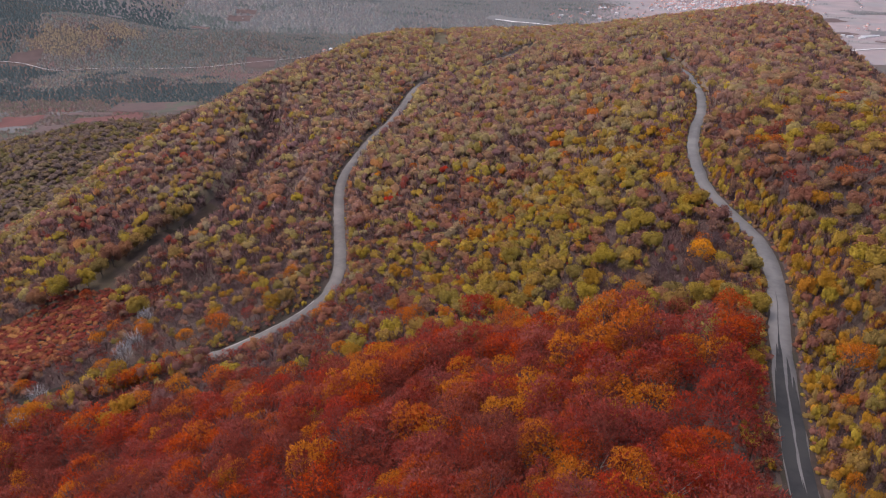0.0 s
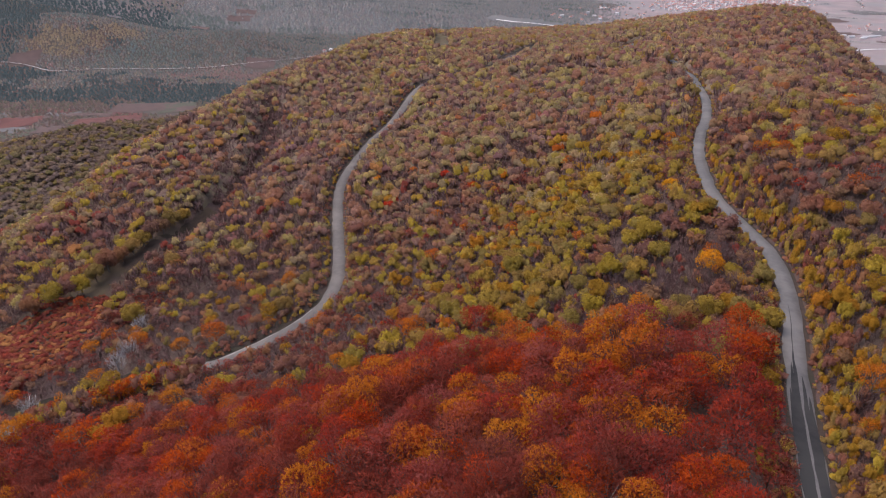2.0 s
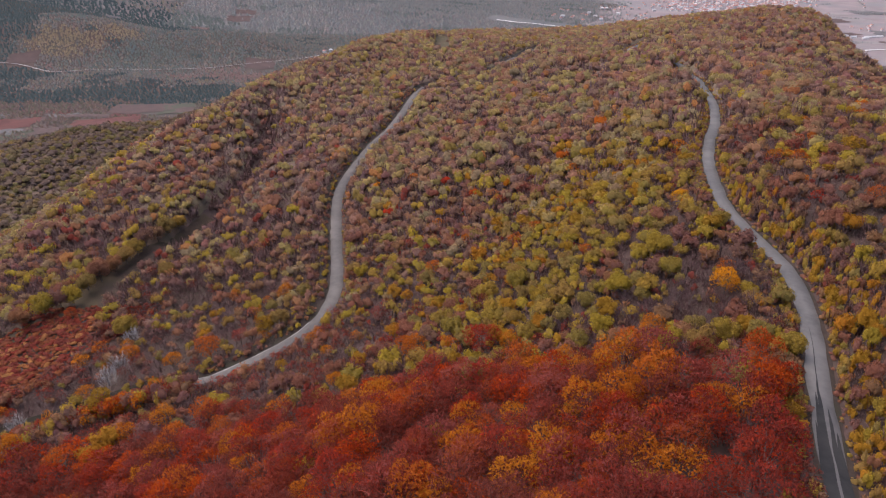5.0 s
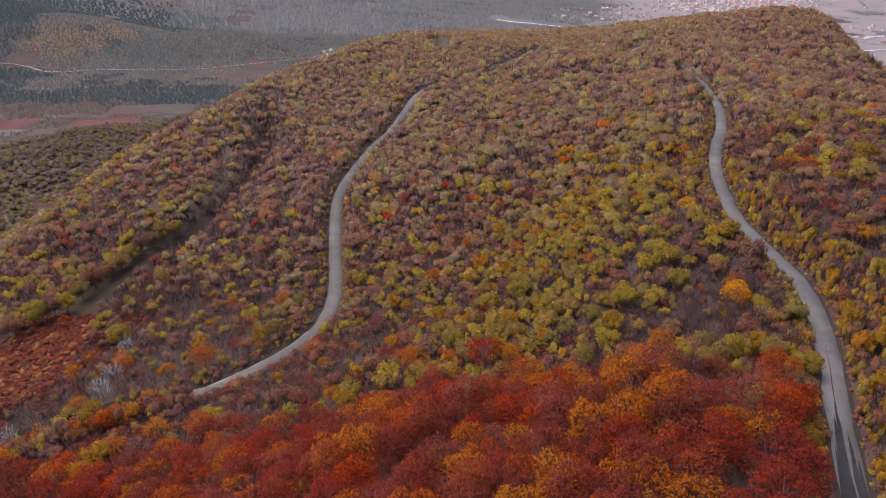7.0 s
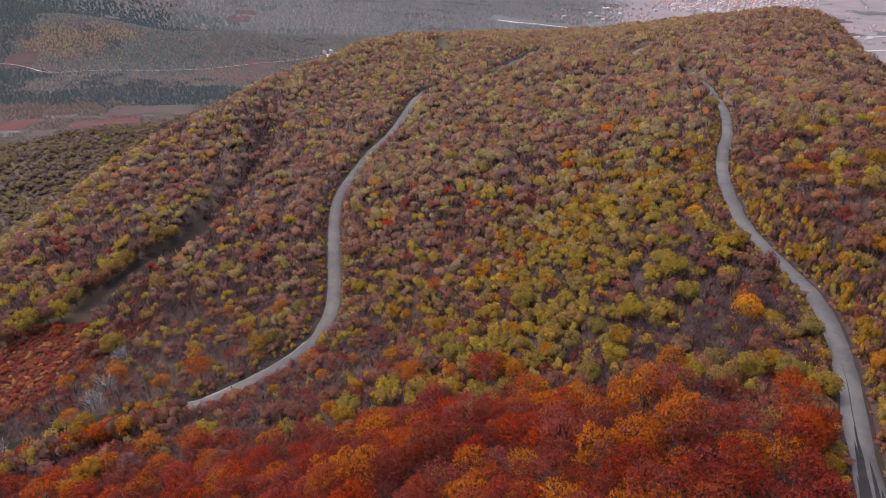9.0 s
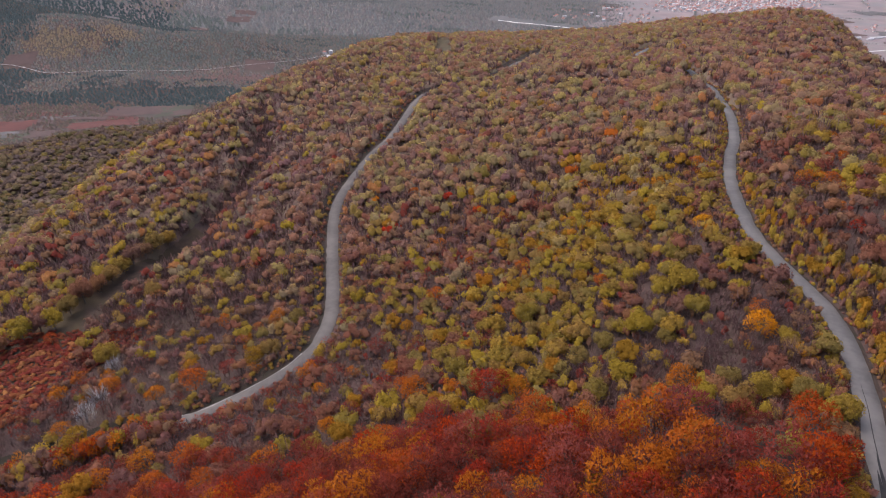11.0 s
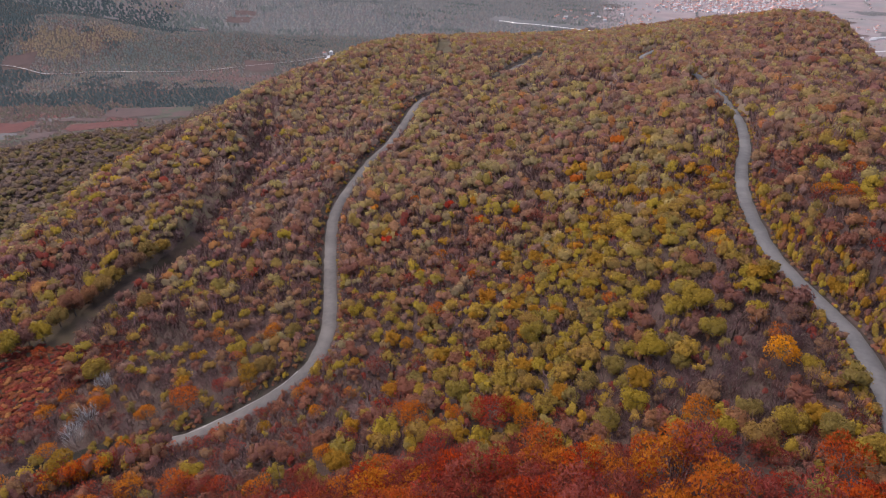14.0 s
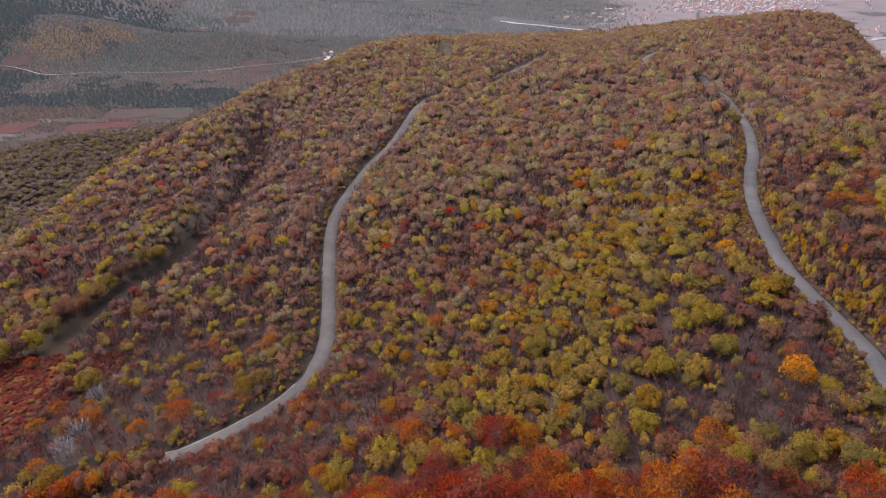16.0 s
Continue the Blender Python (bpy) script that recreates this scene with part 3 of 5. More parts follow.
def woods(name, kind, grade, t, label, category="trees", foot=1.12, mat=None):
    """All trees of a kind and grade as one stretch of woodland. t: array of x, y, radius, half height."""
    if not len(t):
        return None
    vs, fs, ms, tint, nm, base = [], [], [], [], [], 0
    pick = RNG.randint(0, 5, len(t))
    for k in range(5):
        q = t[pick == k]
        if not len(q):
            continue
        x, y, r, h = q.T
        z = ground_at(x, y, HEIGHTS) + foot * h
        turn, hue = RNG.uniform(0, 6.28, len(q)), RNG.rand(len(q))
        for (v, f), mi in ((CROWNS[kind, grade, k], 0), (TRUNKS[grade, k], 1)):
            if mi == 1 and (foot < 1.1 or grade >= 2):
                continue
            vs.append(place(v, x, y, z, r, h, turn))
            fs.append((f[None] + (np.arange(len(q)) * len(v))[:, None, None]).reshape(-1, 3) + base)
            ms.append(np.full(len(q) * len(f), mi))
            tint.append(np.repeat(hue, len(v)))
            n0 = NORMALS.get((len(v), float(v[0, 0])), v if mi else unit(v + (0, 0, 0.9)))
            nm.append(unit(place(n0, x * 0, y * 0, z * 0, np.ones(len(q)), np.ones(len(q)), turn) + 1e-6))
            base += len(q) * len(v)
    me = mesh_from(name, np.concatenate(vs), np.concatenate(fs), [mat or LEAF[kind], BARK], True, np.concatenate(ms), np.concatenate(tint), np.concatenate(nm))
    return tagged(new(name, me), label, category, kind="stuff")


# ---- where the trees stand ----
def scatter(x0, x1, y0, y1, step, jitter=0.42):
    xs, ys = np.meshgrid(np.arange(x0, x1, step), np.arange(y0, y1, step * 0.9))
    xs = xs + (np.arange(xs.shape[0])[:, None] % 2) * step / 2
    xs, ys = xs.ravel(), ys.ravel()
    return xs + RNG.uniform(-jitter, jitter, len(xs)) * step, ys + RNG.uniform(-jitter, jitter, len(xs)) * step


def in_reach(x, y):
    """The part of the spur that the flight looks over, with a margin."""
    return np.abs(x) < 48 + 0.76 * np.maximum(y, 0)


CREST = catmull([(-262, 330), (-258, 430), (-243, 500), (-222, 600), (-190, 740), (-70, 870)])
LINE_U, LINE_L, LINE_C = LINES["upper"][:, :2], LINES["lower"][:, :2], catmull(CLEARING)


def right_of(line, x, y):
    d, k = distance_to(line, x, y)
    t = np.gradient(line, axis=0)[k]
    return d * np.sign((x - line[k, 0]) * t[:, 1] - (y - line[k, 1]) * t[:, 0])


# well-marked single trees: x, y, crown radius
MARKED = {
    "amber": [(72, 152, 3.8), (79, 209, 3.0)],
    "orange": [(17, 87, 2.2), (51, 140, 3.9), (51, 106, 3.9), (-103, 202, 3.6), (-90, 206, 5.0), (-124, 212, 3.6), (-67, 237, 3.5), (9, 242, 2.3), (-28, 101, 3.7), (-14, 107, 2.1), (-82, 152, 4.9), (-64, 146, 4.1), (15, 69, 2.5), (6, 94, 2.1), (20, 73, 2.7), (36, 104, 2.6), (44, 73, 2.4), (80, 96, 3.5), (-11, 257, 2.1), (-17, 328, 2.7), (17, 153, 3.3), (45, 117, 3.7), (-9, 164, 3.8), (-33, 160, 3.0), (-16, 150, 3.2), (134, 236, 2.2), (136, 297, 2.8), (5, 80, 1.9), (-60, 110, 2.9), (-122, 154, 3.6)],
    "red": [(10, 155, 5.0), (42, 95, 4.3), (52, 88, 5.2), (25, 129, 4.1), (37, 129, 3.7), (-3, 151, 3.6), (44, 85, 3.9), (-5, 88, 3.1), (31, 72, 3.4), (25, 66, 3.2), (-79, 211, 3.3), (65, 118, 4.2), (51, 97, 3.7), (10, 116, 3.5), (-15, 80, 4.0), (-39, 91, 3.9), (19, 213, 1.8), (-168, 248, 2.7), (-36, 140, 3.9)],
    "yellow": [(-122, 182, 5.2), (-2, 116, 2.4), (43, 80, 2.0), (8, 147, 2.1), (48, 66, 2.2), (64, 102, 2.2), (26, 113, 2.1), (98, 126, 2.6), (59, 415, 3.0), (138, 219, 3.9), (-69, 212, 3.9), (-55, 181, 2.2), (-14, 208, 2.5), (-9, 211, 2.3), (53, 134, 2.4), (120, 200, 2.3)],
    "olive": [(57, 128, 3.6), (69, 127, 3.2), (52, 133, 3.0), (73, 121, 2.8), (46, 137, 2.9), (34, 146, 3.0), (2, 170, 3.6), (63, 179, 4.3), (63, 167, 3.4), (23, 189, 3.5), (41, 150, 3.3), (49, 166, 3.9), (33, 161, 3.2), (-136, 278, 4.7), (-135, 231, 5.2), (28, 176, 2.7), (54, 160, 2.3), (-35, 240, 3.0), (20, 166, 2.5), (40, 165, 2.9), (64, 132, 3.3), (60, 139, 2.8), (61, 204, 2.8), (58, 238, 3.3), (53, 192, 2.7), (76, 148, 2.3), (-181, 250, 5.6), (-170, 268, 4.8), (-160, 301, 4.8), (-151, 335, 4.4), (-172, 258, 4.8), (-163, 294, 5.4), (-154, 326, 5.4), (-64, 215, 3.9), (-59, 237, 3.3)],
    "russet": [(-176, 255, 4.6), (-165, 286, 4.6), (-156, 317, 4.8), (-187, 242, 4.6), (-168, 277, 5.6), (-158, 308, 5.2)],
    "pale": [(-126, 206, 4.4), (-130, 226, 4.0), (-127, 198, 4.3), (-151, 178, 4.0), (-148, 161, 4.1), (-144, 175, 2.9)],
}
MARKED_XYR = np.array([m for v in MARKED.values() for m in v])


def heath_at(x, y):
    """The stretch of leafless brush beside the upper road."""
    return np.clip(0.75 * np.exp(-((x - 66 - 0.2 * (y - 150)) / 15) ** 2 - ((y - 155) / 15) ** 2), 0, 1)


def kinds(x, y, u):
    """The kind of tree at each place, from the belts of woodland; u: a random number each."""
    nz, nz2 = hill_noise(x, y, 70, 21), hill_noise(x, y, 26, 22)
    du = right_of(LINE_U, x, y)
    names = np.array(["red", "orange", "yellow", "olive", "russet", "bare", "wine"])
    w = np.zeros((len(x), 7))
    w[:] = (0.012, 0.022, 0.03, 0.27, 0.38, 0.24, 0.05)                       # the mixed slope
    w[:, 3] += 0.14 * nz
    w[:, 5] += 0.10 * nz2 - 0.06 * nz
    far = np.clip((y - 380) / 250, 0, 1)
    w += far[:, None] * np.array((-0.012, -0.02, 0.02, 0.26, 0.02, -0.12, -0.03))
    low = np.clip((-62 - x) / 25, 0, 1) * np.clip((360 - y) / 80, 0, 1)
    w += low[:, None] * np.array((0.0, 0.02, 0.0, 0.02, -0.06, 0.26, 0.05))
    wine = np.clip((-5 - x) / 20, 0, 1) * np.clip((225 - y) / 30, 0, 1)
    w += wine[:, None] * np.array((0.05, 0.04, -0.02, -0.21, -0.08, 0.40, 0.26))
    inner = np.clip((-55 - x) / 20, 0, 1) * np.clip((x + 235) / 25, 0, 1) * np.clip((y - 280) / 50, 0, 1) * np.clip((720 - y) / 80, 0, 1)
    w += inner[:, None] * np.array((-0.012, -0.012, -0.01, -0.12, -0.02, 0.42, 0.0))
    crest = np.exp(-((right_of(CREST, x, y) - 7) / 13) ** 2) * np.clip((y - 330) / 60, 0, 1)
    w += crest[:, None] * np.array((0, 0.02, 0.06, 0.85, 0.1, -0.05, 0))
    belt = np.exp(-((x - (22 + 0.48 * (y - 170))) / 30) ** 2) * np.clip((y - 140) / 20, 0, 1) * np.clip((330 - y) / 60, 0, 1) * (du < 0)
    w += belt[:, None] * np.array((-0.05, 0.02, 0.35, 0.95, -0.40, 0.30, -0.03))
    red = np.clip((146 + 9 * nz2 + np.clip(-25 - x, 0, 80) * 0.3 - y - np.clip(x - 22, 0, 70) * 0.8) / 8, 0, 1) * (du < -1) * np.clip((x + 185) / 35, 0, 1)
    redw = np.array((0.46, 0.11, 0.015, 0.0, 0.0, 0.08, 0.335))
    redw = redw + np.clip((x - 5) / 35, 0, 1)[:, None] * np.array((0.10, 0.12, 0, 0, 0, -0.05, -0.17))
    redw = redw + np.clip((-10 - x) / 30, 0, 1)[:, None] * np.array((-0.09, -0.04, 0, 0, 0, 0.03, 0.14))
    w = w * (1 - red[:, None]) + redw * red[:, None]
    side = np.clip((du - 1) / 3, 0, 1) * np.clip((17 - du) / 4, 0, 1) * np.clip((230 - y) / 80, 0, 1)
    w = w * (1 - side[:, None]) + np.array((0, 0.04, 0.20, 0.13, 0.38, 0.25, 0)) * side[:, None]
    rim = np.exp(-((right_of(LINE_C, x, y) + 18) / 6) ** 2) * 0.5
    w += rim[:, None] * np.array((0, 0.03, 0.05, 0.7, 0, 0, 0))
    gully = np.clip(gully_depth(x, y) / 8, 0, 1) * (y < 640)
    w += gully[:, None] * np.array((0, -0.02, -0.02, -0.2, -0.15, 0.8, 0))
    cliff = np.clip((x - 170 - 0.18 * (y - 380)) / 70, 0, 1) * np.clip((y - 340) / 80, 0, 1)
    w += cliff[:, None] * np.array((0.01, 0.02, 0, -0.15, 0.22, 0.22, 0.04))
    heath = heath_at(x, y)
    w += heath[:, None] * np.array((0, 0, -0.3, -0.9, -0.4, 2.2, 0))
    w = np.clip(w, 0, None)
    w = np.cumsum(w / w.sum(1, keepdims=True), 1)
    return names[np.minimum((u[:, None] > w).sum(1), 6)], red


def open_ground(x, y, r, marked=True):
    """Where a crown of radius r keeps off the roads, their banks, the clearing, the marked trees and the camera's sight
    lines to the road.
    """
    du, dl, (dc, kc) = right_of(LINE_U, x, y), right_of(LINE_L, x, y), distance_to(LINE_C, x, y)
    along = 1 - kc / len(LINE_C)
    half = 4 + 6 * along + 28 * np.clip((along - 0.42) / 0.2, 0, 1) * (right_of(LINE_C, x, y) > 0)
    keep = in_reach(x, y) & ((du < -2.9 - r * 0.95 - 0.8 * ((y > 140) & (y < 235))) | (du > 3.0 + r * 0.5)) & ((dl > 3.2 + r * 0.8) | (dl < -5.4 - r * 0.7) | ((x < -100) & (dl > 1.0 + r * 0.3))) & (dc > half + r * 0.5)
    # wider gaps that let the far road stretches show from the camera
    keep &= ~((np.abs(dl) < 7) & (y > 575) & (y < 655)) & ~((du < 6 + r) & (du > -8 - r) & (y > 498) & (y < 604)) & ~((du < 0) & (du > -11) & (y > 385) & (y < 430))
    # the firebreak, and a corridor fitted to the camera's view of the bend
    keep &= ~((np.abs(x + 3) < 7 + r * 0.5) & (y > 690) & (y < 830)) & ~((np.abs(x - 0.287 * y) < 6) & (y > 518) & (y < 585))
    for mx, my, mr in (MARKED_XYR if marked else ()):
        keep &= (x - mx) ** 2 + (y - my) ** 2 > (mr * 0.8 + r * 0.3) ** 2
    return keep, du


def stand(x, y, grow=1.0):
    """Gives each tree its kind and size."""
    kd, red = kinds(x, y, RNG.rand(len(x)))
    r = (2.35 + 1.75 * RNG.rand(len(x)) ** 1.4) * (1 + 0.25 * red) * grow * (1 - 0.2 * np.clip((300 - y) / 40, 0, 1) * (1 - red))
    keep, du = open_ground(x, y, r)
    kd, x, y, r, du, red = kd[keep], x[keep], y[keep], r[keep], du[keep], red[keep]
    h = r * RNG.uniform(0.95, 1.25, len(x)) * (1 + 0.1 * red) / (1 + 1.1 * (grow - 1))
    small = (du > 0) & (du < 17) & (y < 230)
    r[small] *= 0.7
    return kd, np.column_stack([x, y, r, h])


near_xy = scatter(-165, 150, 44, 142, 4.45)
mid_xy = scatter(-330, 330, 142, 410, 4.8)
far_xy = scatter(-190, 560, 410, 930, 5.4)
flank_xy = scatter(-620, -190, 410, 1010, 6.6)
ALL = {g: stand(x, y, s) for g, (x, y, s) in enumerate(((*near_xy, 1.04), (*mid_xy, 1.12), (*far_xy, 1.28), (*flank_xy, 1.5)))}
ALL[2] = (np.concatenate([ALL[2][0], ALL[3][0]]), np.concatenate([ALL[2][1], ALL[3][1]]))
LABELS = {"red": "dense red and wine-coloured autumn beech woodland", "orange": "orange autumn trees scattered through the woodland", "yellow": "golden yellow autumn trees and bushes",
          "olive": "olive and yellow-green oaks in autumn woodland", "russet": "russet brown oaks in autumn woodland", "bare": "leafless grey-purple trees among the autumn woods", "wine": "wine-red half-bare beeches in autumn woodland"}
TREE_NAME = {"red": "beech_tree", "orange": "maple_tree", "amber": "maple_tree", "yellow": "birch_tree", "olive": "oak_tree", "russet": "oak_tree", "bare": "leafless_tree", "wine": "beech_tree", "pale": "leafless_tree"}
TREE_LABEL = {"red": "beech tree with dense dark red autumn leaves", "orange": "tree with bright orange autumn leaves", "amber": "tree with glowing golden orange autumn leaves", "yellow": "tree with golden yellow autumn leaves",
              "olive": "oak tree with olive and yellow-green leaves", "russet": "oak tree with russet brown autumn leaves", "bare": "leafless tree with grey-purple twigs", "wine": "half-bare beech with thin wine-red leaves", "pale": "dead leafless tree with pale grey branches"}

# darker leaf copies: the shade on the lower slope is painted into their colour
SHADE_OLIVE = leaf_material("shaded_olive_leaves", [(0.0, (0.144, 0.105, 0.032)), (0.3, (0.103, 0.084, 0.039)), (0.6, (0.129, 0.089, 0.050)), (1.0, (0.154, 0.099, 0.037))], 0.4, 0.3, 0.7)
SHADE_BROWN = leaf_material("shaded_brown_leaves", [(0.0, (0.130, 0.082, 0.058)), (0.5, (0.105, 0.075, 0.068)), (1.0, (0.130, 0.087, 0.058))], 0.4, 0.3, 0.7)
SHADE_SLOPE = {"red": SHADE_BROWN, "orange": SHADE_OLIVE, "yellow": SHADE_OLIVE, "olive": SHADE_OLIVE, "russet": SHADE_BROWN, "bare": SHADE_BROWN, "wine": SHADE_BROWN}

# the trees that the flight passes nearest are single things
kd0, t0 = ALL[0]
nearest = np.argsort(t0[:, 1] + 0.25 * np.abs(t0[:, 0] - 10))
nearest = nearest[(t0[nearest, 1] > 48)][:215]
single = np.zeros(len(t0), bool)
single[nearest] = True
ALL[0] = (kd0[~single], t0[~single])
kd1, t1 = ALL[1]
later = np.zeros(len(t1), bool)
for group, most in ((("olive", "russet"), 235), (("yellow",), 95), (("orange",), 50), (("red", "wine"), 60), (("bare",), 50)):
    q = np.flatnonzero(np.isin(kd1, group) & (t1[:, 1] < 262))
    later[q[np.argsort(t1[q, 1] + 0.3 * np.abs(t1[q, 0] - 35))][:most]] = True
ALL[1] = (kd1[~later], t1[~later])
for g in range(3):
    kd, t = ALL[g]
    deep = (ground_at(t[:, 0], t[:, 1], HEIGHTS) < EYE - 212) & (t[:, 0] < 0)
    # haze-paled leaves grow likelier with distance; some nearer trees take them too
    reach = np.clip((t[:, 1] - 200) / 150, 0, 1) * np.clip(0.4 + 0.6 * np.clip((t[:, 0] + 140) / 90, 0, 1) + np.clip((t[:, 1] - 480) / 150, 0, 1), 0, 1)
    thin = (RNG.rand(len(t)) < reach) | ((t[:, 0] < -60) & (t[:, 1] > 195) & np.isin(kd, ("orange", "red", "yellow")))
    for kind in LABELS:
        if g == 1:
            for sel, leaf in ((thin, LEAF_HAZED.get(kind)), (~thin, None)):
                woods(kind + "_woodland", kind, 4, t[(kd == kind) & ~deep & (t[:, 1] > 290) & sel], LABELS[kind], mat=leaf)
        for sel, leaf in ((thin, LEAF_HAZED.get(kind)), (~thin, None)):
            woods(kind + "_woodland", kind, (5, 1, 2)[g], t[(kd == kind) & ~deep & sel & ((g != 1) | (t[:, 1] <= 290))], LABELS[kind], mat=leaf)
        # the low flank takes the shade-darkened leaves
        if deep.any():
            woods("lower_slope_woodland", kind, 4 if g == 1 else g, t[(kd == kind) & deep], "olive and brown woods on the lower slope, coloured darker for shade", mat=SHADE_SLOPE[kind])

for box, step, grade, size in (((-85, 100, -22, 45), 5.0, 1, 4.4), ((-130, 130, -160, -22), 7.0, 4, 5.0)):
    x, y = scatter(*box, step)
    r = RNG.uniform(0.85, 1.15, len(x)) * size
    q = np.abs(right_of(LINE_U, x, y)) > 4 + r
    u = RNG.rand(len(x))
    for kind, lo, hi in (("red", 0, 0.52), ("wine", 0.52, 0.88), ("orange", 0.88, 1.0)):
        woods(kind + "_woodland", kind, grade, np.column_stack([x, y, r, r * 1.1])[q & (u >= lo) & (u < hi)], LABELS[kind])

# leafless saplings and brush between the crowns
for g, (box, step) in enumerate((((-230, 230, 128, 262), 3.9), ((-330, 330, 260, 410), 4.0), ((-300, 500, 410, 700), 9.0))):
    x, y = scatter(*box, step)
    r = RNG.uniform(1.2, 2.1, len(x)) * (1, 1.3, 1.8)[g]
    keep, _ = open_ground(x, y, r)
    t = np.column_stack([x, y, r, r * RNG.uniform(1.3, 1.9, len(x))])[keep]
    woods("sapling_brush", "bare", min(g + 1, 2), t, "leafless grey-purple saplings and brush under the trees", "undergrowth", foot=0.95, mat=LEAF_HAZED["bare"])
# leafless understory, knee-high to man-high: a raised sheet added to lighten dark gaps under the far crowns
THICKET = plain_material("mauve_brown_scrub", (0.096, 0.061, 0.050), (0.142, 0.093, 0.071), 0.8, 0.95, 0.7, (0.120, 0.094, 0.058), 0.05)
def understory(x0, x1, y0, y1, step, low):
    ux, uy = np.meshgrid(np.arange(x0, x1, step), np.arange(y0, y1, step))
    shape = ux.shape
    ux, uy = ux.ravel() + RNG.uniform(-0.33, 0.33, ux.size) * step, uy.ravel() + RNG.uniform(-0.33, 0.33, uy.size) * step
    keep, _ = open_ground(ux, uy, np.full(len(ux), 4.0), False)
    keep &= gully_depth(ux, uy) < 9
    rise = np.where(keep, (low + (0.4 + low) * RNG.rand(len(ux))) * np.clip((uy - 300) / 50, 0, 1), -1.5)
    faces = grid_faces(*shape)
    faces = faces[keep[faces].any(1)]
    used, faces = np.unique(faces, return_inverse=True)
    scrub = np.column_stack([ux, uy, ground_at(ux, uy, HEIGHTS) + rise])[used]
    tagged(new("scrub_understory", mesh_from("scrub_understory", scrub, faces.reshape(-1, 4), [THICKET], True)), "low mauve-brown scrub sheet added to lighten gaps under the woods", "undergrowth", kind="stuff")


understory(-330, 480, 300, 930, 3.6, 1.7)
understory(-640, -326, 400, 1010, 5.5, 0.9)
# tall oaks on the near side of the upper road, where it passes behind them
k = np.repeat(np.flatnonzero((LINE_U[:, 1] > 432) & (LINE_U[:, 1] < 496)), 2)
tk = np.gradient(LINE_U, axis=0)[k]
tk /= np.linalg.norm(tk, axis=1)[:, None]
off = -RNG.uniform(3.6, 7.5, len(k))
x, y = LINE_U[k, 0] + tk[:, 1] * off, LINE_U[k, 1] - tk[:, 0] * off
u, r = RNG.rand(len(k)), RNG.uniform(2.6, 3.6, len(k))
t = np.column_stack([x, y, r, r * 1.45])
for kind, lo, hi in (("olive", 0, 0.45), ("russet", 0.45, 0.9), ("yellow", 0.9, 1.0)):
    woods(kind + "_woodland", kind, 2, t[(u >= lo) & (u < hi)], LABELS[kind], mat=LEAF_HAZED.get(kind))
# tall dark trees along the firebreak
y = RNG.uniform(735, 815, 16)
x = RNG.uniform(-19, -13, 16)
r = RNG.uniform(2.6, 3.6, 16)
woods("bare_woodland", "bare", 2, np.column_stack([x, y, r, r * 1.7]), LABELS["bare"])
woods("russet_woodland", "russet", 2, np.column_stack([x, y, r, r * 1.6])[::2], LABELS["russet"])
# leafless trees that fill the lower slope
x, y = scatter(-240, -8, 138, 300, 5.4)
r = RNG.uniform(1.7, 2.8, len(x))
keep, _ = open_ground(x, y, r)
keep &= (kinds(x, y, RNG.rand(len(x)))[1] < 0.5) & (RNG.rand(len(x)) < np.clip((-8 - x) / 40, 0.25, 1))
woods("bare_woodland", "bare", 1, np.column_stack([x, y, r, r * RNG.uniform(1.2, 1.6, len(x))])[keep], LABELS["bare"], foot=1.0)
# fine brush on the leafless stretch beside the upper road
x, y = scatter(38, 100, 122, 192, 2.1)
r = RNG.uniform(0.8, 1.4, len(x))
keep, _ = open_ground(x, y, r, False)
keep &= heath_at(x, y) > 0.22
woods("sapling_brush", "bare", 1, np.column_stack([x, y, r, r * RNG.uniform(1.2, 1.8, len(x))])[keep], "leafless grey-purple saplings and brush under the trees", "undergrowth", foot=0.9, mat=LEAF_HAZED["bare"])
# yellow and olive thicket on the bank beside the upper road
x, y = scatter(50, 170, 50, 260, 1.9)
du = right_of(LINE_U, x, y)
q = (du > 3.4) & (du < 24 - 0.06 * y) & in_reach(x, y)
x, y, u = x[q], y[q], RNG.rand(q.sum())
r = RNG.uniform(0.7, 1.3, len(x))
t = np.column_stack([x, y, r, r * RNG.uniform(1.7, 2.8, len(x))])
u = np.clip(u - 0.10 * np.sin((du[q] - 4) * 1.1), 0, 0.999)
u = np.where((du[q] < 7.5) & (u > 0.85), u - 0.85, u)
for kind, lo, hi in (("yellow", 0, 0.17), ("olive", 0.17, 0.38), ("russet", 0.38, 0.62), ("bare", 0.62, 1.0)):
    for grade, sel in ((1, t[:, 1] < 125), (4, t[:, 1] >= 125)):
        woods("roadside_thicket", kind, grade, t[(u >= lo) & (u < hi) & sel], "yellow, olive and brown bushes on the bank beside the road", "bushes", foot=0.8)
# tall trees that lean over the near side of the lower road, where it drops out of sight
k = np.flatnonzero((LINE_L[:, 0] < -90) & (LINE_L[:, 1] > 120))
k = np.repeat(k, 3)
tk = np.gradient(LINE_L, axis=0)[k]
tk /= np.linalg.norm(tk, axis=1)[:, None]
off = RNG.uniform(2.2, 8.5, len(k))
x, y = LINE_L[k, 0] + tk[:, 1] * off + RNG.uniform(-1, 1, len(k)), LINE_L[k, 1] - tk[:, 0] * off
u, r = RNG.rand(len(k)), RNG.uniform(2.3, 3.6, len(k))
t = np.column_stack([x, y, r, r * 1.35])
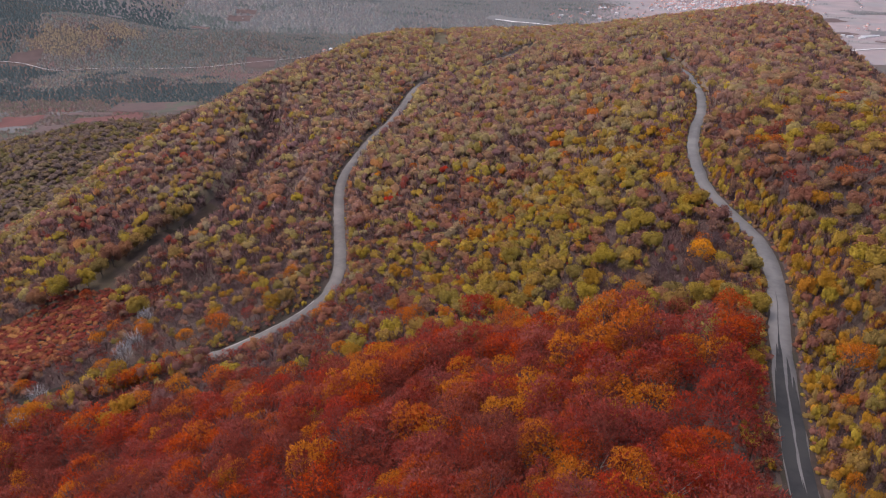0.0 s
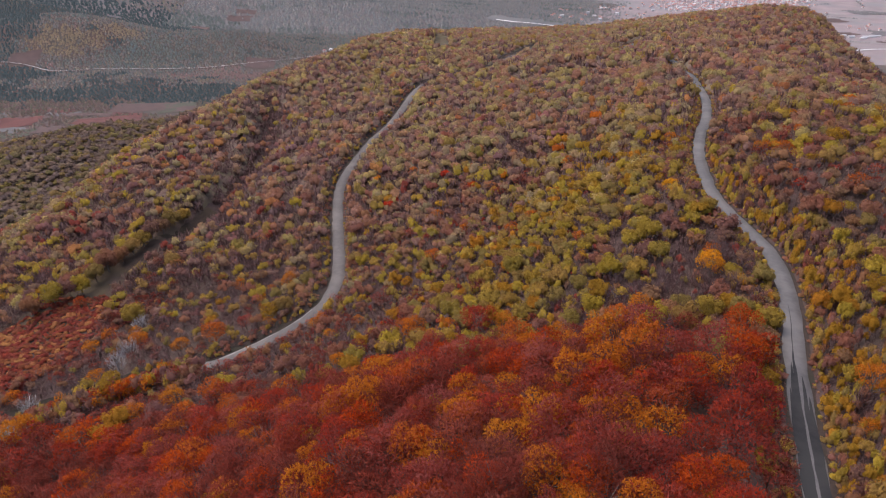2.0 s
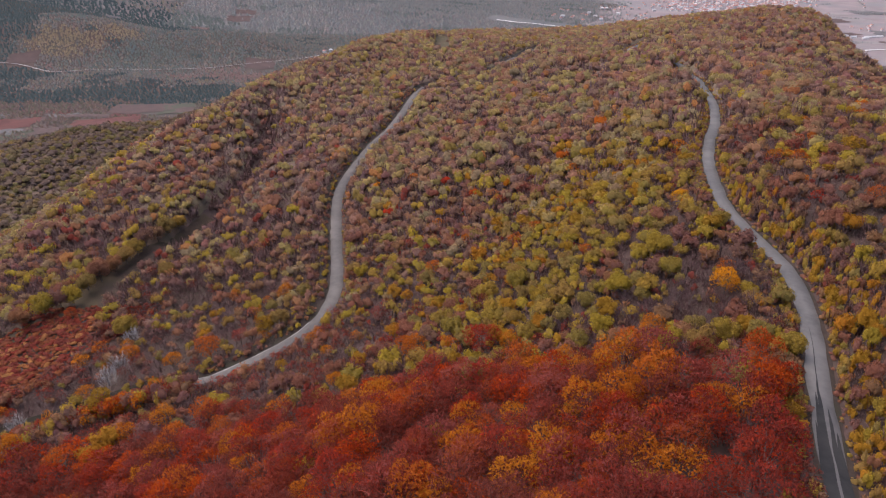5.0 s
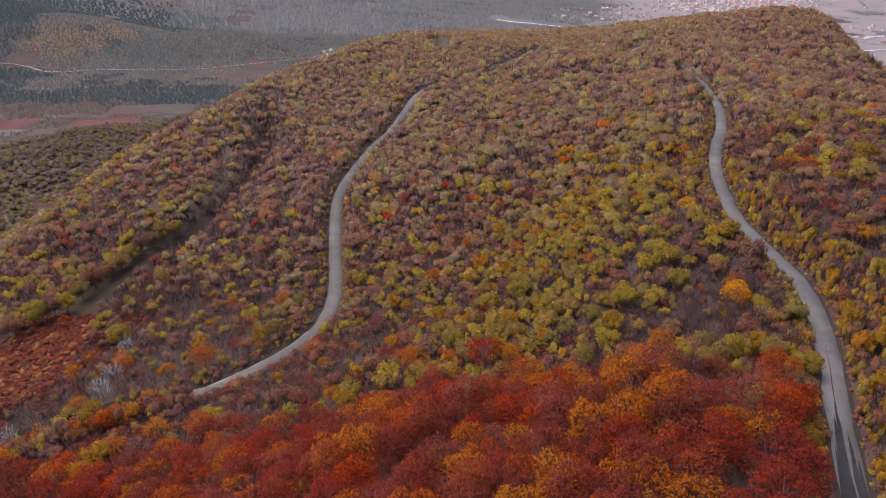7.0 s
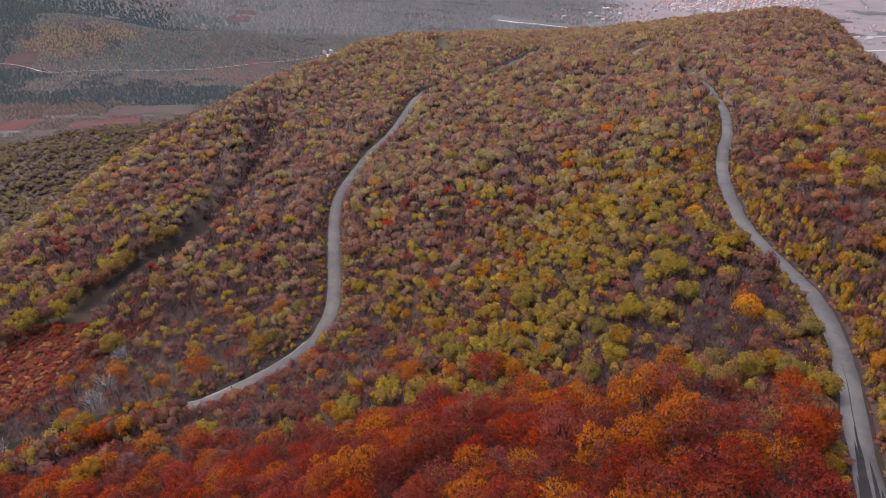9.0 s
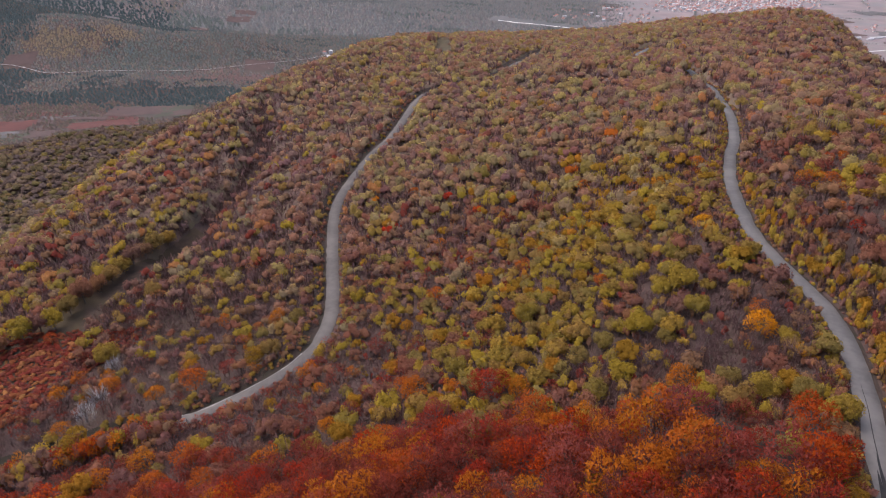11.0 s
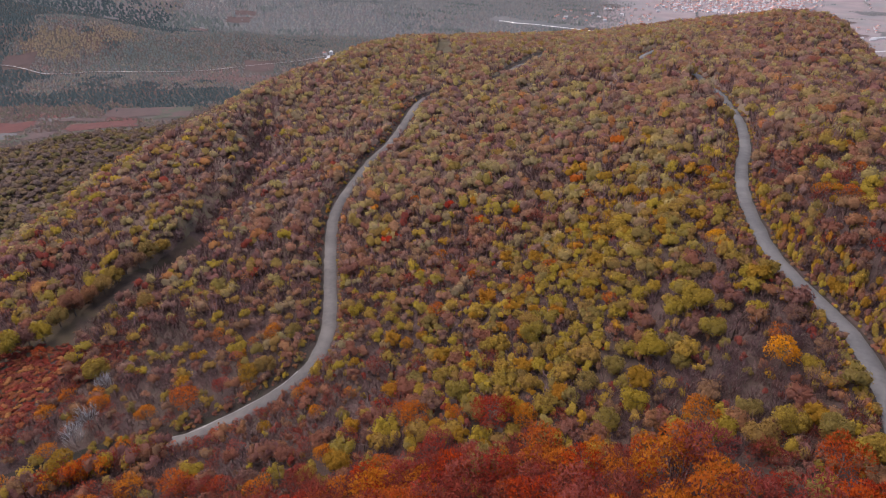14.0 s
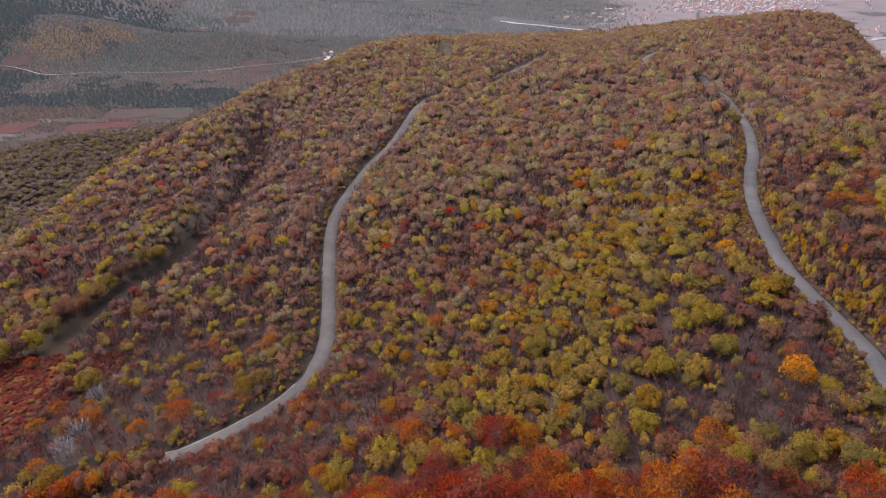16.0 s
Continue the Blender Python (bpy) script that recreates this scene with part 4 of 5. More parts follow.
for kind, lo, hi in (("orange", 0, 0.18), ("russet", 0.18, 0.62), ("olive", 0.62, 0.8), ("red", 0.8, 1.0)):
    woods(kind + "_woodland", kind, 1, t[(u >= lo) & (u < hi)], LABELS[kind])
# scrub on the near edge of the lower road
k = np.repeat(np.flatnonzero((LINE_L[:, 0] < -50) & (LINE_L[:, 0] > -100) & (LINE_L[:, 1] < 215)), 3)
tk = np.gradient(LINE_L, axis=0)[k]
tk /= np.linalg.norm(tk, axis=1)[:, None]
off = RNG.uniform(2.3, 5.0, len(k))
x, y = LINE_L[k, 0] + tk[:, 1] * off + RNG.uniform(-1, 1, len(k)), LINE_L[k, 1] - tk[:, 0] * off
u, r = RNG.rand(len(k)), RNG.uniform(0.9, 1.6, len(k))
t = np.column_stack([x, y, r, r * 1.2])
for kind, lo, hi in (("bare", 0, 0.5), ("russet", 0.5, 0.85), ("red", 0.85, 1.0)):
    woods("roadside_thicket", kind, 1, t[(u >= lo) & (u < hi)], "brown and leafless scrub on the edge of the road", "bushes", foot=0.8)
# scrub on the outer bank of the lower road
k = np.repeat(np.flatnonzero((LINE_L[:, 0] > -118) & (LINE_L[:, 1] < 505)), 4)
tk = np.gradient(LINE_L, axis=0)[k]
tk /= np.linalg.norm(tk, axis=1)[:, None]
off, slip = -RNG.uniform(4.0, 9.5, len(k)), RNG.uniform(-1.5, 1.5, len(k))
x, y = LINE_L[k, 0] + tk[:, 1] * off + tk[:, 0] * slip, LINE_L[k, 1] - tk[:, 0] * off + tk[:, 1] * slip
u, r = RNG.rand(len(k)), RNG.uniform(0.9, 1.7, len(k))
t = np.column_stack([x, y, r, r * 1.2])
for kind, lo, hi in (("bare", 0, 0.6), ("russet", 0.6, 0.82), ("olive", 0.82, 0.97), ("yellow", 0.97, 1.0)):
    woods("roadside_thicket", kind, 1, t[(u >= lo) & (u < hi)], "brown and leafless scrub on the bank below the road", "bushes", foot=0.8)
# low shrubs between the trees of the middle slope
x, y = scatter(-60, 135, 132, 292, 3.9)
r, u = RNG.uniform(0.8, 1.5, len(x)), RNG.rand(len(x))
keep, _ = open_ground(x, y, r, False)
t = np.column_stack([x, y, r, r * RNG.uniform(1.1, 1.7, len(x))])
for kind, lo, hi in (("russet", 0, 0.36), ("wine", 0.36, 0.55), ("olive", 0.55, 0.8), ("bare", 0.8, 1.0)):
    woods("slope_shrubs", kind, 4, t[keep & (u >= lo) & (u < hi)], "low russet, wine-red and olive shrubs between the trees", "bushes", foot=0.9)
k = np.repeat(np.flatnonzero((LINE_U[:, 1] > 96) & (LINE_U[:, 1] < 420)), 5)
tk = np.gradient(LINE_U, axis=0)[k]
tk /= np.linalg.norm(tk, axis=1)[:, None]
off, slip = -RNG.uniform(3.4, 8.0, len(k)), RNG.uniform(-1.5, 1.5, len(k))
x, y = LINE_U[k, 0] + tk[:, 1] * off + tk[:, 0] * slip, LINE_U[k, 1] - tk[:, 0] * off + tk[:, 1] * slip
u, r = RNG.rand(len(k)), RNG.uniform(0.7, 1.4, len(k))
t = np.column_stack([x, y, r, r * RNG.uniform(1.0, 1.5, len(k))])
for kind, lo, hi in (("olive", 0, 0.38), ("yellow", 0.38, 0.46), ("russet", 0.46, 0.72), ("bare", 0.72, 1.0)):
    woods("roadside_thicket", kind, 4, t[(u >= lo) & (u < hi)], "olive and brown bushes along the near edge of the road", "bushes", foot=0.8)
# young oaks and shrubs that close the belt of yellow-green trees
x, y = scatter(-30, 130, 132, 262, 3.7)
mid = np.exp(-((x - (22 + 0.48 * (y - 170))) / 34) ** 2)
r, u = RNG.uniform(1.3, 2.2, len(x)), RNG.rand(len(x))
keep, du = open_ground(x, y, r * 0.9, False)
keep &= (mid > RNG.rand(len(x)) * 0.9) & (du < 0) & (heath_at(x, y) < RNG.rand(len(x)))
t = np.column_stack([x, y, r, r * 1.2])
for kind, lo, hi in (("olive", 0, 0.4), ("yellow", 0.4, 0.5), ("bare", 0.5, 1.0)):
    woods("young_oaks", kind, 4, t[keep & (u >= lo) & (u < hi)], "young yellow-green oaks and leafless shrubs between the trees", foot=1.0, mat=LEAF_HAZED["bare"] if kind == "bare" else None)
# young beeches that close the canopy between the tall ones
x, y = scatter(-150, 90, 44, 172, 4.0)
_, red = kinds(x, y, RNG.rand(len(x)))
r = RNG.uniform(1.7, 2.6, len(x))
keep, _ = open_ground(x, y, r * 0.9, False)
keep &= red > 0.5
t = np.column_stack([x, y, r, r * 1.2])[keep]
woods("young_beeches", "wine", 1, t[::2], "young red-leaved beeches below the tall trees", foot=1.15)
woods("young_beeches", "red", 1, t[1::2], "young red-leaved beeches below the tall trees", foot=1.15, mat=LEAF["wine"])
# shrubs between the beeches and the oaks beside the road
x, y = scatter(57, 74, 120, 134, 2.0)
keep, _ = open_ground(x, y, np.full(len(x), 1.0), False)
r, u = RNG.uniform(1.0, 1.7, len(x)), RNG.rand(len(x))
t = np.column_stack([x, y, r, r * 1.4])[keep]
for kind, lo, hi in (("olive", 0, 0.35), ("wine", 0.35, 0.7), ("russet", 0.7, 1.0)):
    woods("slope_shrubs", kind, 1, t[(u[keep] >= lo) & (u[keep] < hi)], "low russet, wine-red and olive shrubs between the trees", "bushes", foot=0.9)
# dark undergrowth between the beeches and the edge of the upper road
k = np.repeat(np.flatnonzero((LINE_U[:, 1] > 30) & (LINE_U[:, 1] < 132)), 7)
tk = np.gradient(LINE_U, axis=0)[k]
tk /= np.linalg.norm(tk, axis=1)[:, None]
off, slip = -RNG.uniform(3.3, 8.5, len(k)), RNG.uniform(-1.5, 1.5, len(k))
x, y = LINE_U[k, 0] + tk[:, 1] * off + tk[:, 0] * slip, LINE_U[k, 1] - tk[:, 0] * off + tk[:, 1] * slip
u, r = RNG.rand(len(k)), RNG.uniform(0.6, 1.2, len(k))
t = np.column_stack([x, y, r, r * RNG.uniform(1.0, 1.6, len(k))])
for kind, lo, hi in (("bare", 0, 0.4), ("wine", 0.4, 0.66), ("olive", 0.66, 0.86), ("yellow", 0.86, 1.0)):
    woods("roadside_thicket", kind, 1, t[(u >= lo) & (u < hi)], "leafless, wine-red and olive bushes along the edge of the road", "bushes", foot=0.8)



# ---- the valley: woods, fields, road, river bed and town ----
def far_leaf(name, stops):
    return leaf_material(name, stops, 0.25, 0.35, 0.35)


# aerial haze is mixed into these leaf colours, least of all into CLOSE_MIX
FAR_PINE = far_leaf("far_hazed_pine_needles", [(0.0, (0.046, 0.068, 0.071)), (1.0, (0.064, 0.083, 0.084))])
FAR_MIX = far_leaf("far_hazed_autumn_leaves", [(0.0, (0.159, 0.141, 0.134)), (0.3, (0.129, 0.133, 0.127)), (0.6, (0.182, 0.141, 0.125)), (0.8, (0.173, 0.155, 0.117)), (1.0, (0.132, 0.128, 0.134))])
FAR_GOLD = far_leaf("far_hazed_golden_leaves", [(0.0, (0.231, 0.174, 0.109)), (0.5, (0.198, 0.158, 0.107)), (1.0, (0.220, 0.158, 0.111))])
FAR_HAZE = far_leaf("remote_hazed_leaves", [(0.0, (0.166, 0.171, 0.172)), (0.35, (0.206, 0.179, 0.170)), (0.7, (0.153, 0.166, 0.170)), (1.0, (0.188, 0.181, 0.164))])
FAR_OLIVE = far_leaf("far_hazed_olive_leaves", [(0.0, (0.102, 0.123, 0.117)), (0.5, (0.124, 0.137, 0.119)), (1.0, (0.093, 0.115, 0.119))])
FAR_ROSE = far_leaf("far_hazed_red_leaves", [(0.0, (0.211, 0.135, 0.124)), (1.0, (0.189, 0.131, 0.124))])
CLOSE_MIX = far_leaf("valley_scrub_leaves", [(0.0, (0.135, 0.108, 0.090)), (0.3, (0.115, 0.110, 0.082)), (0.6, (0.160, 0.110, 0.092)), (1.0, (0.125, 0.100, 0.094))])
# pink and straw are lightened to carry the haze over the plain
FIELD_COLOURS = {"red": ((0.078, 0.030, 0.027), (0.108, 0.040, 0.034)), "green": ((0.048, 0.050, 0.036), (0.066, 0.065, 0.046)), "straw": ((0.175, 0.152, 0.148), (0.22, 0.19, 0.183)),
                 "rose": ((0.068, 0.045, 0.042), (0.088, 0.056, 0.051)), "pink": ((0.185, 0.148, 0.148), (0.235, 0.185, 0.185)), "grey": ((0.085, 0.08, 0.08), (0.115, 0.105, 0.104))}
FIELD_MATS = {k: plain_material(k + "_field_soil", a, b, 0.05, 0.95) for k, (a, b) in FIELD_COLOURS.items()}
FIELD_LABEL = {"pink": "ploughed field on the plain, coloured pale pink for haze", "red": "ploughed field of red earth in the valley", "green": "pale green meadow in the valley", "straw": "stubble field on the plain, coloured paler for haze", "rose": "rose-brown ploughed field in the valley", "grey": "grey fallow field in the valley"}
FIELD_SPOTS = []


def field(x, y, w, d, turn, colour, lift=0.8):
    """A field parcel that follows the ground, with uneven edges."""
    n = 9
    u, v = np.meshgrid(np.linspace(-0.5, 0.5, n), np.linspace(-0.5, 0.5, n))
    u2 = u + 0.06 * np.sin(v * 9 + x) * (np.abs(u) > 0.4)
    v2 = v + 0.08 * np.sin(u * 8 + y) * (np.abs(v) > 0.4)
    c, s = math.cos(radians(turn)), math.sin(radians(turn))
    px, py = x + (u2 * w * c - v2 * d * s).ravel(), y + (u2 * w * s + v2 * d * c).ravel()
    ob = new("field", mesh_from("field", np.column_stack([px, py, ground_at(px, py, HEIGHTS) + lift]), grid_faces(n, n), [FIELD_MATS[colour]], True))
    FIELD_SPOTS.append((x, y, w, d, turn))
    return tagged(ob, FIELD_LABEL[colour], "field", kind="structure")


field(-816, 1180, 80, 62, 5, "red")
field(-642, 1182, 120, 62, 22, "red")
field(-618, 1288, 120, 60, 8, "rose")
field(-545, 1285, 64, 74, 10, "green")
field(-722, 1118, 60, 34, -6, "rose")
field(-575, 1110, 80, 50, 12, "green")
field(-700, 1226, 90, 20, 4, "rose")
field(-476, 1676, 74, 70, 12, "rose")
field(-1045, 1614, 70, 50, 12, "rose")
field(-700, 2280, 80, 50, 8, "rose")
field(-690, 2345, 70, 34, 4, "rose")
field(-784, 2140, 60, 30, 4, "rose")
field(-1037, 2099, 44, 18, 10, "grey")
frng = np.random.RandomState(41)
for k in range(14):
    field(frng.uniform(-930, -430), frng.uniform(1075, 1290), frng.uniform(40, 110), frng.uniform(22, 45), frng.uniform(-10, 14), ("rose", "green", "rose", "grey", "red")[k % 5], 0.5 + 0.03 * k)
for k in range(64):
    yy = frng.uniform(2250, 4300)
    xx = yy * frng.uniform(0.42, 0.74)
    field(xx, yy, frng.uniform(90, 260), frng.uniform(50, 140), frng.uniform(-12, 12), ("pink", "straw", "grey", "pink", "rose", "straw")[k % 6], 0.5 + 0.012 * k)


def ground_line(pts, lift):
    line = catmull(pts, 12.0)
    return np.column_stack([line, ground_at(line[:, 0], line[:, 1], HEIGHTS) + lift])


PALE_ROAD = plain_material("pale_road", (0.36, 0.34, 0.33), (0.52, 0.49, 0.48), 0.02, 0.8)
GRAVEL = plain_material("pale_river_gravel", (0.52, 0.48, 0.46), (0.74, 0.69, 0.66), 0.02, 0.9)
VALLEY_ROAD = ground_line([(-1400, 1580), (-1080, 1590), (-948, 1553), (-856, 1562), (-756, 1576), (-650, 1612), (-555, 1644), (-401, 1735), (-310, 1833), (-255, 1950)], 2.0)
ribbon("valley_road", VALLEY_ROAD, (-0.9, 0, 0.9), (0, 0.1, 0), PALE_ROAD, "pale country road across the valley floor", "road")
ribbon("valley_road", ground_line([(-325, 1815), (-318, 1800), (-330, 1770)], 2.0), (-5, 0, 5), (0, 0.1, 0), PALE_ROAD, "pale road junction beside the woods", "road")
RIVER = ground_line([(190, 2396), (230, 2380), (258, 2368), (348, 2362), (449, 2360), (560, 2330)], 1.2)
ribbon("river_bed", RIVER, (-5, -2, 2, 5), (0, 0.2, 0.2, 0), GRAVEL, "pale gravel river bed in the valley", "river bed")
ribbon("valley_road", ground_line([(900, 1900), (1240, 2080), (1700, 2230), (2300, 2300)], 2.0), (-5, 0, 5), (0, 0.1, 0), PALE_ROAD, "pale country road between fields", "road")

vx, vy = scatter(-1700, 900, 1030, 2120, 7.2)
keep = (np.abs(vx) < 120 + 0.76 * vy) & (vx < 260 + 0.12 * (vy - 1000))
fx, fy = scatter(-2600, 900, 2120, 3500, 12.5)
keep2 = (np.abs(fx) < 120 + 0.76 * fy) & (fx < 330 + 0.26 * (fy - 1900) + RNG.exponential(90, len(fx)))
vs_x, vs_y, vs_s = np.concatenate([vx[keep], fx[keep2]]), np.concatenate([vy[keep], fy[keep2]]), np.concatenate([np.ones(keep.sum()), np.full(keep2.sum(), 2.2)])
behind = (vs_y < 1900) & (vs_x > -300 + (vs_y - 1200) * 0.12)
free = (~behind | (RNG.rand(len(vs_x)) < 0.1)) & (distance_to(VALLEY_ROAD[:, :2], vs_x, vs_y)[0] > 8)
free &= (distance_to(RIVER[:, :2], vs_x, vs_y - 20)[0] > 34) | (vs_y < 2200)
free &= np.hypot(vs_x + 322, (vs_y - 1818) * 0.6) > 24
for (x, y, w, d, turn) in FIELD_SPOTS[:13]:
    c, s = math.cos(radians(turn)), math.sin(radians(turn))
    u, v = (vs_x - x) * c + (vs_y - y) * s, -(vs_x - x) * s + (vs_y - y) * c
    free &= (np.abs(u) > w * 0.5) | (np.abs(v + d * 0.15) > d * 0.68) | (RNG.rand(len(vs_x)) < 0.012)
patch = hill_noise(vs_x, vs_y * 1.8, 330, 31) + 0.5 * hill_noise(vs_x, vs_y * 1.6, 120, 32)
fleck = hill_noise(vs_x, vs_y * 1.5, 60, 33)
meadow = np.exp(-((vs_y - 1190) / 75) ** 2) * 0.3 + 0.12 * np.clip(-patch, 0, 1)
free &= RNG.rand(len(vs_x)) > meadow


def lobes(spots):
    """Soft patches: x, y, half-widths, weight."""
    return sum(w * np.exp(-((vs_x - x) / rx) ** 2 - ((vs_y - y) / ry) ** 2) for x, y, rx, ry, w in spots)


stray = RNG.normal(0, 0.42, len(vs_x)) + 0.3 * fleck
pine = lobes([(-1150, 2090, 340, 160, 2.2), (-1140, 1760, 90, 110, 1.6), (-1120, 1640, 70, 50, 1.2), (-800, 2130, 140, 70, 1.0), (-640, 1708, 60, 34, 1.2), (-1015, 1535, 66, 40, 1.8), (-520, 1725, 50, 30, 0.9), (-1700, 2500, 500, 300, 0.9)])
pine = pine + 1.5 * np.exp(-((vs_y - 1382 - 0.05 * (vs_x + 700)) / 52) ** 2) * (vs_x < -330) + 0.7 * np.exp(-((vs_y - 1470) / 60) ** 2) * (hill_noise(vs_x, vs_y, 160, 38) > 0.1) + 0.6 * patch + 0.6 * stray
gold = lobes([(-1010, 1690, 60, 40, 1.3), (-930, 1690, 80, 34, 1.3), (-850, 1745, 70, 40, 1.2), (-960, 1640, 60, 20, 0.9), (-1380, 2120, 60, 60, 1.0), (-560, 1500, 90, 25, 0.5)]) + stray - 0.2 * patch
olive = lobes([(-770, 1670, 130, 80, 1.2), (-700, 1190, 320, 80, 1.1), (-600, 1800, 160, 90, 0.7), (-1200, 1900, 300, 90, 0.7), (-300, 2200, 300, 260, 0.6)]) - 0.35 * patch + 0.3 * fleck + stray
rose = lobes([(-500, 1560, 160, 60, 0.9), (-700, 1200, 260, 60, 0.5), (-600, 2330, 260, 120, 0.8), (-1040, 1590, 60, 30, 1.0)]) + 0.3 * hill_noise(vs_x, vs_y * 1.5, 90, 34) + stray
best = np.argmax(np.stack([pine - 0.45, gold - 0.62, olive - 0.55, rose - 0.62, np.zeros(len(vs_x))]), 0)
size = RNG.uniform(3.8, 6.0, len(vs_x)) * np.where(vs_s > 1, 1.65, 1.0)
tall = size * RNG.uniform(0.55, 1.0, len(vs_x))
T = np.column_stack([vs_x, vs_y, size, tall])
for k, (name, kind, mat, label) in enumerate((("valley_pine_wood", "pine", FAR_PINE, "dark pine woods on distant valley slopes, tinted for haze"), ("valley_golden_wood", "yellow", FAR_GOLD, "golden autumn trees in the valley, muted for haze"),
                                              ("valley_olive_wood", "olive", FAR_OLIVE, "olive woods on distant valley slopes, greyed for haze"), ("valley_red_wood", "red", FAR_ROSE, "reddish scrub and trees in the valley, muted for haze"),
                                              ("valley_mixed_wood", "russet", FAR_MIX, "brown autumn woods on distant slopes, muted for haze"))):
    # remote woods get the strongest painted haze, close ones the weakest
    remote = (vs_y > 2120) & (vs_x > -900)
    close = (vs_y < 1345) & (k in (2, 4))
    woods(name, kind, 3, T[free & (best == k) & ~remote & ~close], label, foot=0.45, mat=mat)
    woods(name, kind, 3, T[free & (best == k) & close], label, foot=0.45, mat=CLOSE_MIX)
    woods(name, kind, 3, T[free & (best == k) & remote], label, foot=0.45, mat=FAR_OLIVE if k == 0 else FAR_HAZE)

# hedgerows and single trees on the plain
px, py = [], []
for k in range(70):
    y0 = RNG.uniform(2150, 4200)
    x0 = y0 * RNG.uniform(0.36, 0.76)
    m, a = RNG.randint(6, 26), RNG.choice([0.02, 0.12, 1.2, -0.15])
    px += list(x0 + np.arange(m) * 9 * math.cos(a) + RNG.uniform(-3, 3, m))
    py += list(y0 + np.arange(m) * 9 * math.sin(a) + RNG.uniform(-3, 3, m))
pr = RNG.uniform(3.0, 6.5, len(px))
woods("hedgerow_trees", "olive", 3, np.column_stack([px, py, pr, pr * 0.8]), "hedgerow trees between fields of the plain, greyed for haze", foot=0.8, mat=FAR_HAZE)

WALL_MATS = [plain_material("white_house_wall", (0.52, 0.47, 0.46), (0.66, 0.60, 0.59), 0.1, 0.8), plain_material("rose_house_wall", (0.58, 0.48, 0.45), (0.70, 0.60, 0.56), 0.1, 0.8)]
ROOF_MATS = [plain_material("red_roof_tiles", (0.34, 0.16, 0.13), (0.46, 0.24, 0.20), 0.15, 0.8), plain_material("pale_sheet_roof", (0.40, 0.38, 0.38), (0.52, 0.49, 0.49), 0.1, 0.5)]


def part(name, verts, faces, mat, parent, label=""):
    me = bpy.data.meshes.new(name)
    me.from_pydata(verts, [], faces)
    me.materials.append(mat)
    ob = new(name, me)
    ob.parent = parent
    return tagged(ob, label)


def house(w, d, h, wall, roof, name, label, category):
    top = new(name)
    a, b = w / 2, d / 2
    v = [(-a, -b, -2), (a, -b, -2), (a, b, -2), (-a, b, -2), (-a, -b, h), (a, -b, h), (a, b, h), (-a, b, h), (-a, 0, h + d * 0.28), (a, 0, h + d * 0.28)]
    part("wall", v, [(0, 1, 5, 4), (1, 2, 6, 9, 5), (2, 3, 7, 6), (3, 0, 4, 8, 7), (3, 2, 1, 0)], WALL_MATS[wall], top)
    o, e, t = 0.6, h - 0.2, h + d * 0.28 + 0.15
    rv = [(-a - o, -b - o, e), (a + o, -b - o, e), (a + o, 0, t), (-a - o, 0, t), (-a - o, b + o, e), (a + o, b + o, e)]
    rv += [(x, y, z + 0.35) for x, y, z in rv]
    part("roof", rv, [(0, 3, 2, 1), (3, 4, 5, 2), (6, 7, 8, 9), (9, 8, 11, 10), (0, 1, 7, 6), (4, 10, 11, 5), (0, 6, 9, 3), (3, 9, 10, 4), (1, 2, 8, 7), (2, 5, 11, 8)], ROOF_MATS[roof], top)
    return tagged(top, label, category, "houses of the valley town" if category == "house" else "halls beside the fields")


hr = np.random.RandomState(5)
kinds_h = [house(9.5, 8, 5, 0, 0, "house", "white-walled village house with a red tiled roof", "house"), house(11, 8, 6, 1, 0, "house", "rose-walled town house with a red tiled roof", "house"),
           house(14, 9, 6, 0, 1, "house", "long white building with a pale sheet roof", "house")]
hall = house(22, 10, 4, 0, 1, "hall", "long white hall with a pale sheet roof", "hall")
spots = []
for k in range(297):
    if k < 240:
        y = 3000 + 700 * hr.rand() ** 1.2
        x = y * hr.uniform(0.30, 0.555) + hr.normal(0, 20)
    elif k < 280:
        y = hr.uniform(2450, 3050)
        x = y * hr.uniform(0.15, 0.31)
    else:
        y = hr.uniform(2600, 3600)
        x = y * hr.uniform(0.5, 0.68)
    spots.append((x, y))
spots += [(-318, 1838), (-333, 1826)]
for k, (x, y) in enumerate(spots):
    m = pose(x, y, float(ground_at([x], [y], HEIGHTS)[0]) + 1.0, 0, 0, hr.choice([0, 90, 20, -25]) + hr.uniform(-8, 8))
    if k < 3:
        kinds_h[k].matrix_basis = m
    else:
        copy_thing(kinds_h[0 if hr.rand() < 0.5 else (1 if hr.rand() < 0.6 else 2)], m)
for k in range(22):
    y = 2420 + hr.uniform(0, 60)
    x = 1300 + k * 28 + hr.uniform(-8, 8)
    m = pose(x, y, float(ground_at([x], [y], HEIGHTS)[0]) + 1.0, 0, 0, hr.uniform(-6, 6))
    if k == 0:
        hall.matrix_basis = m
    else:
        copy_thing(hall, m)

# the rest of the town, too many houses to count
n = 620
ty = 3000 + 700 * hr.rand(n) ** 0.8
tx = ty * (0.335 + 0.205 * hr.rand(n)) + hr.normal(0, 15, n)
tz = ground_at(tx, ty, HEIGHTS) + 1.0
hv, hf, hm = [], [], []
box = np.array([(-1, -1, -0.4), (1, -1, -0.4), (1, 1, -0.4), (-1, 1, -0.4), (-1, -1, 1), (1, -1, 1), (1, 1, 1), (-1, 1, 1), (-1, 0, 1.7), (1, 0, 1.7)])
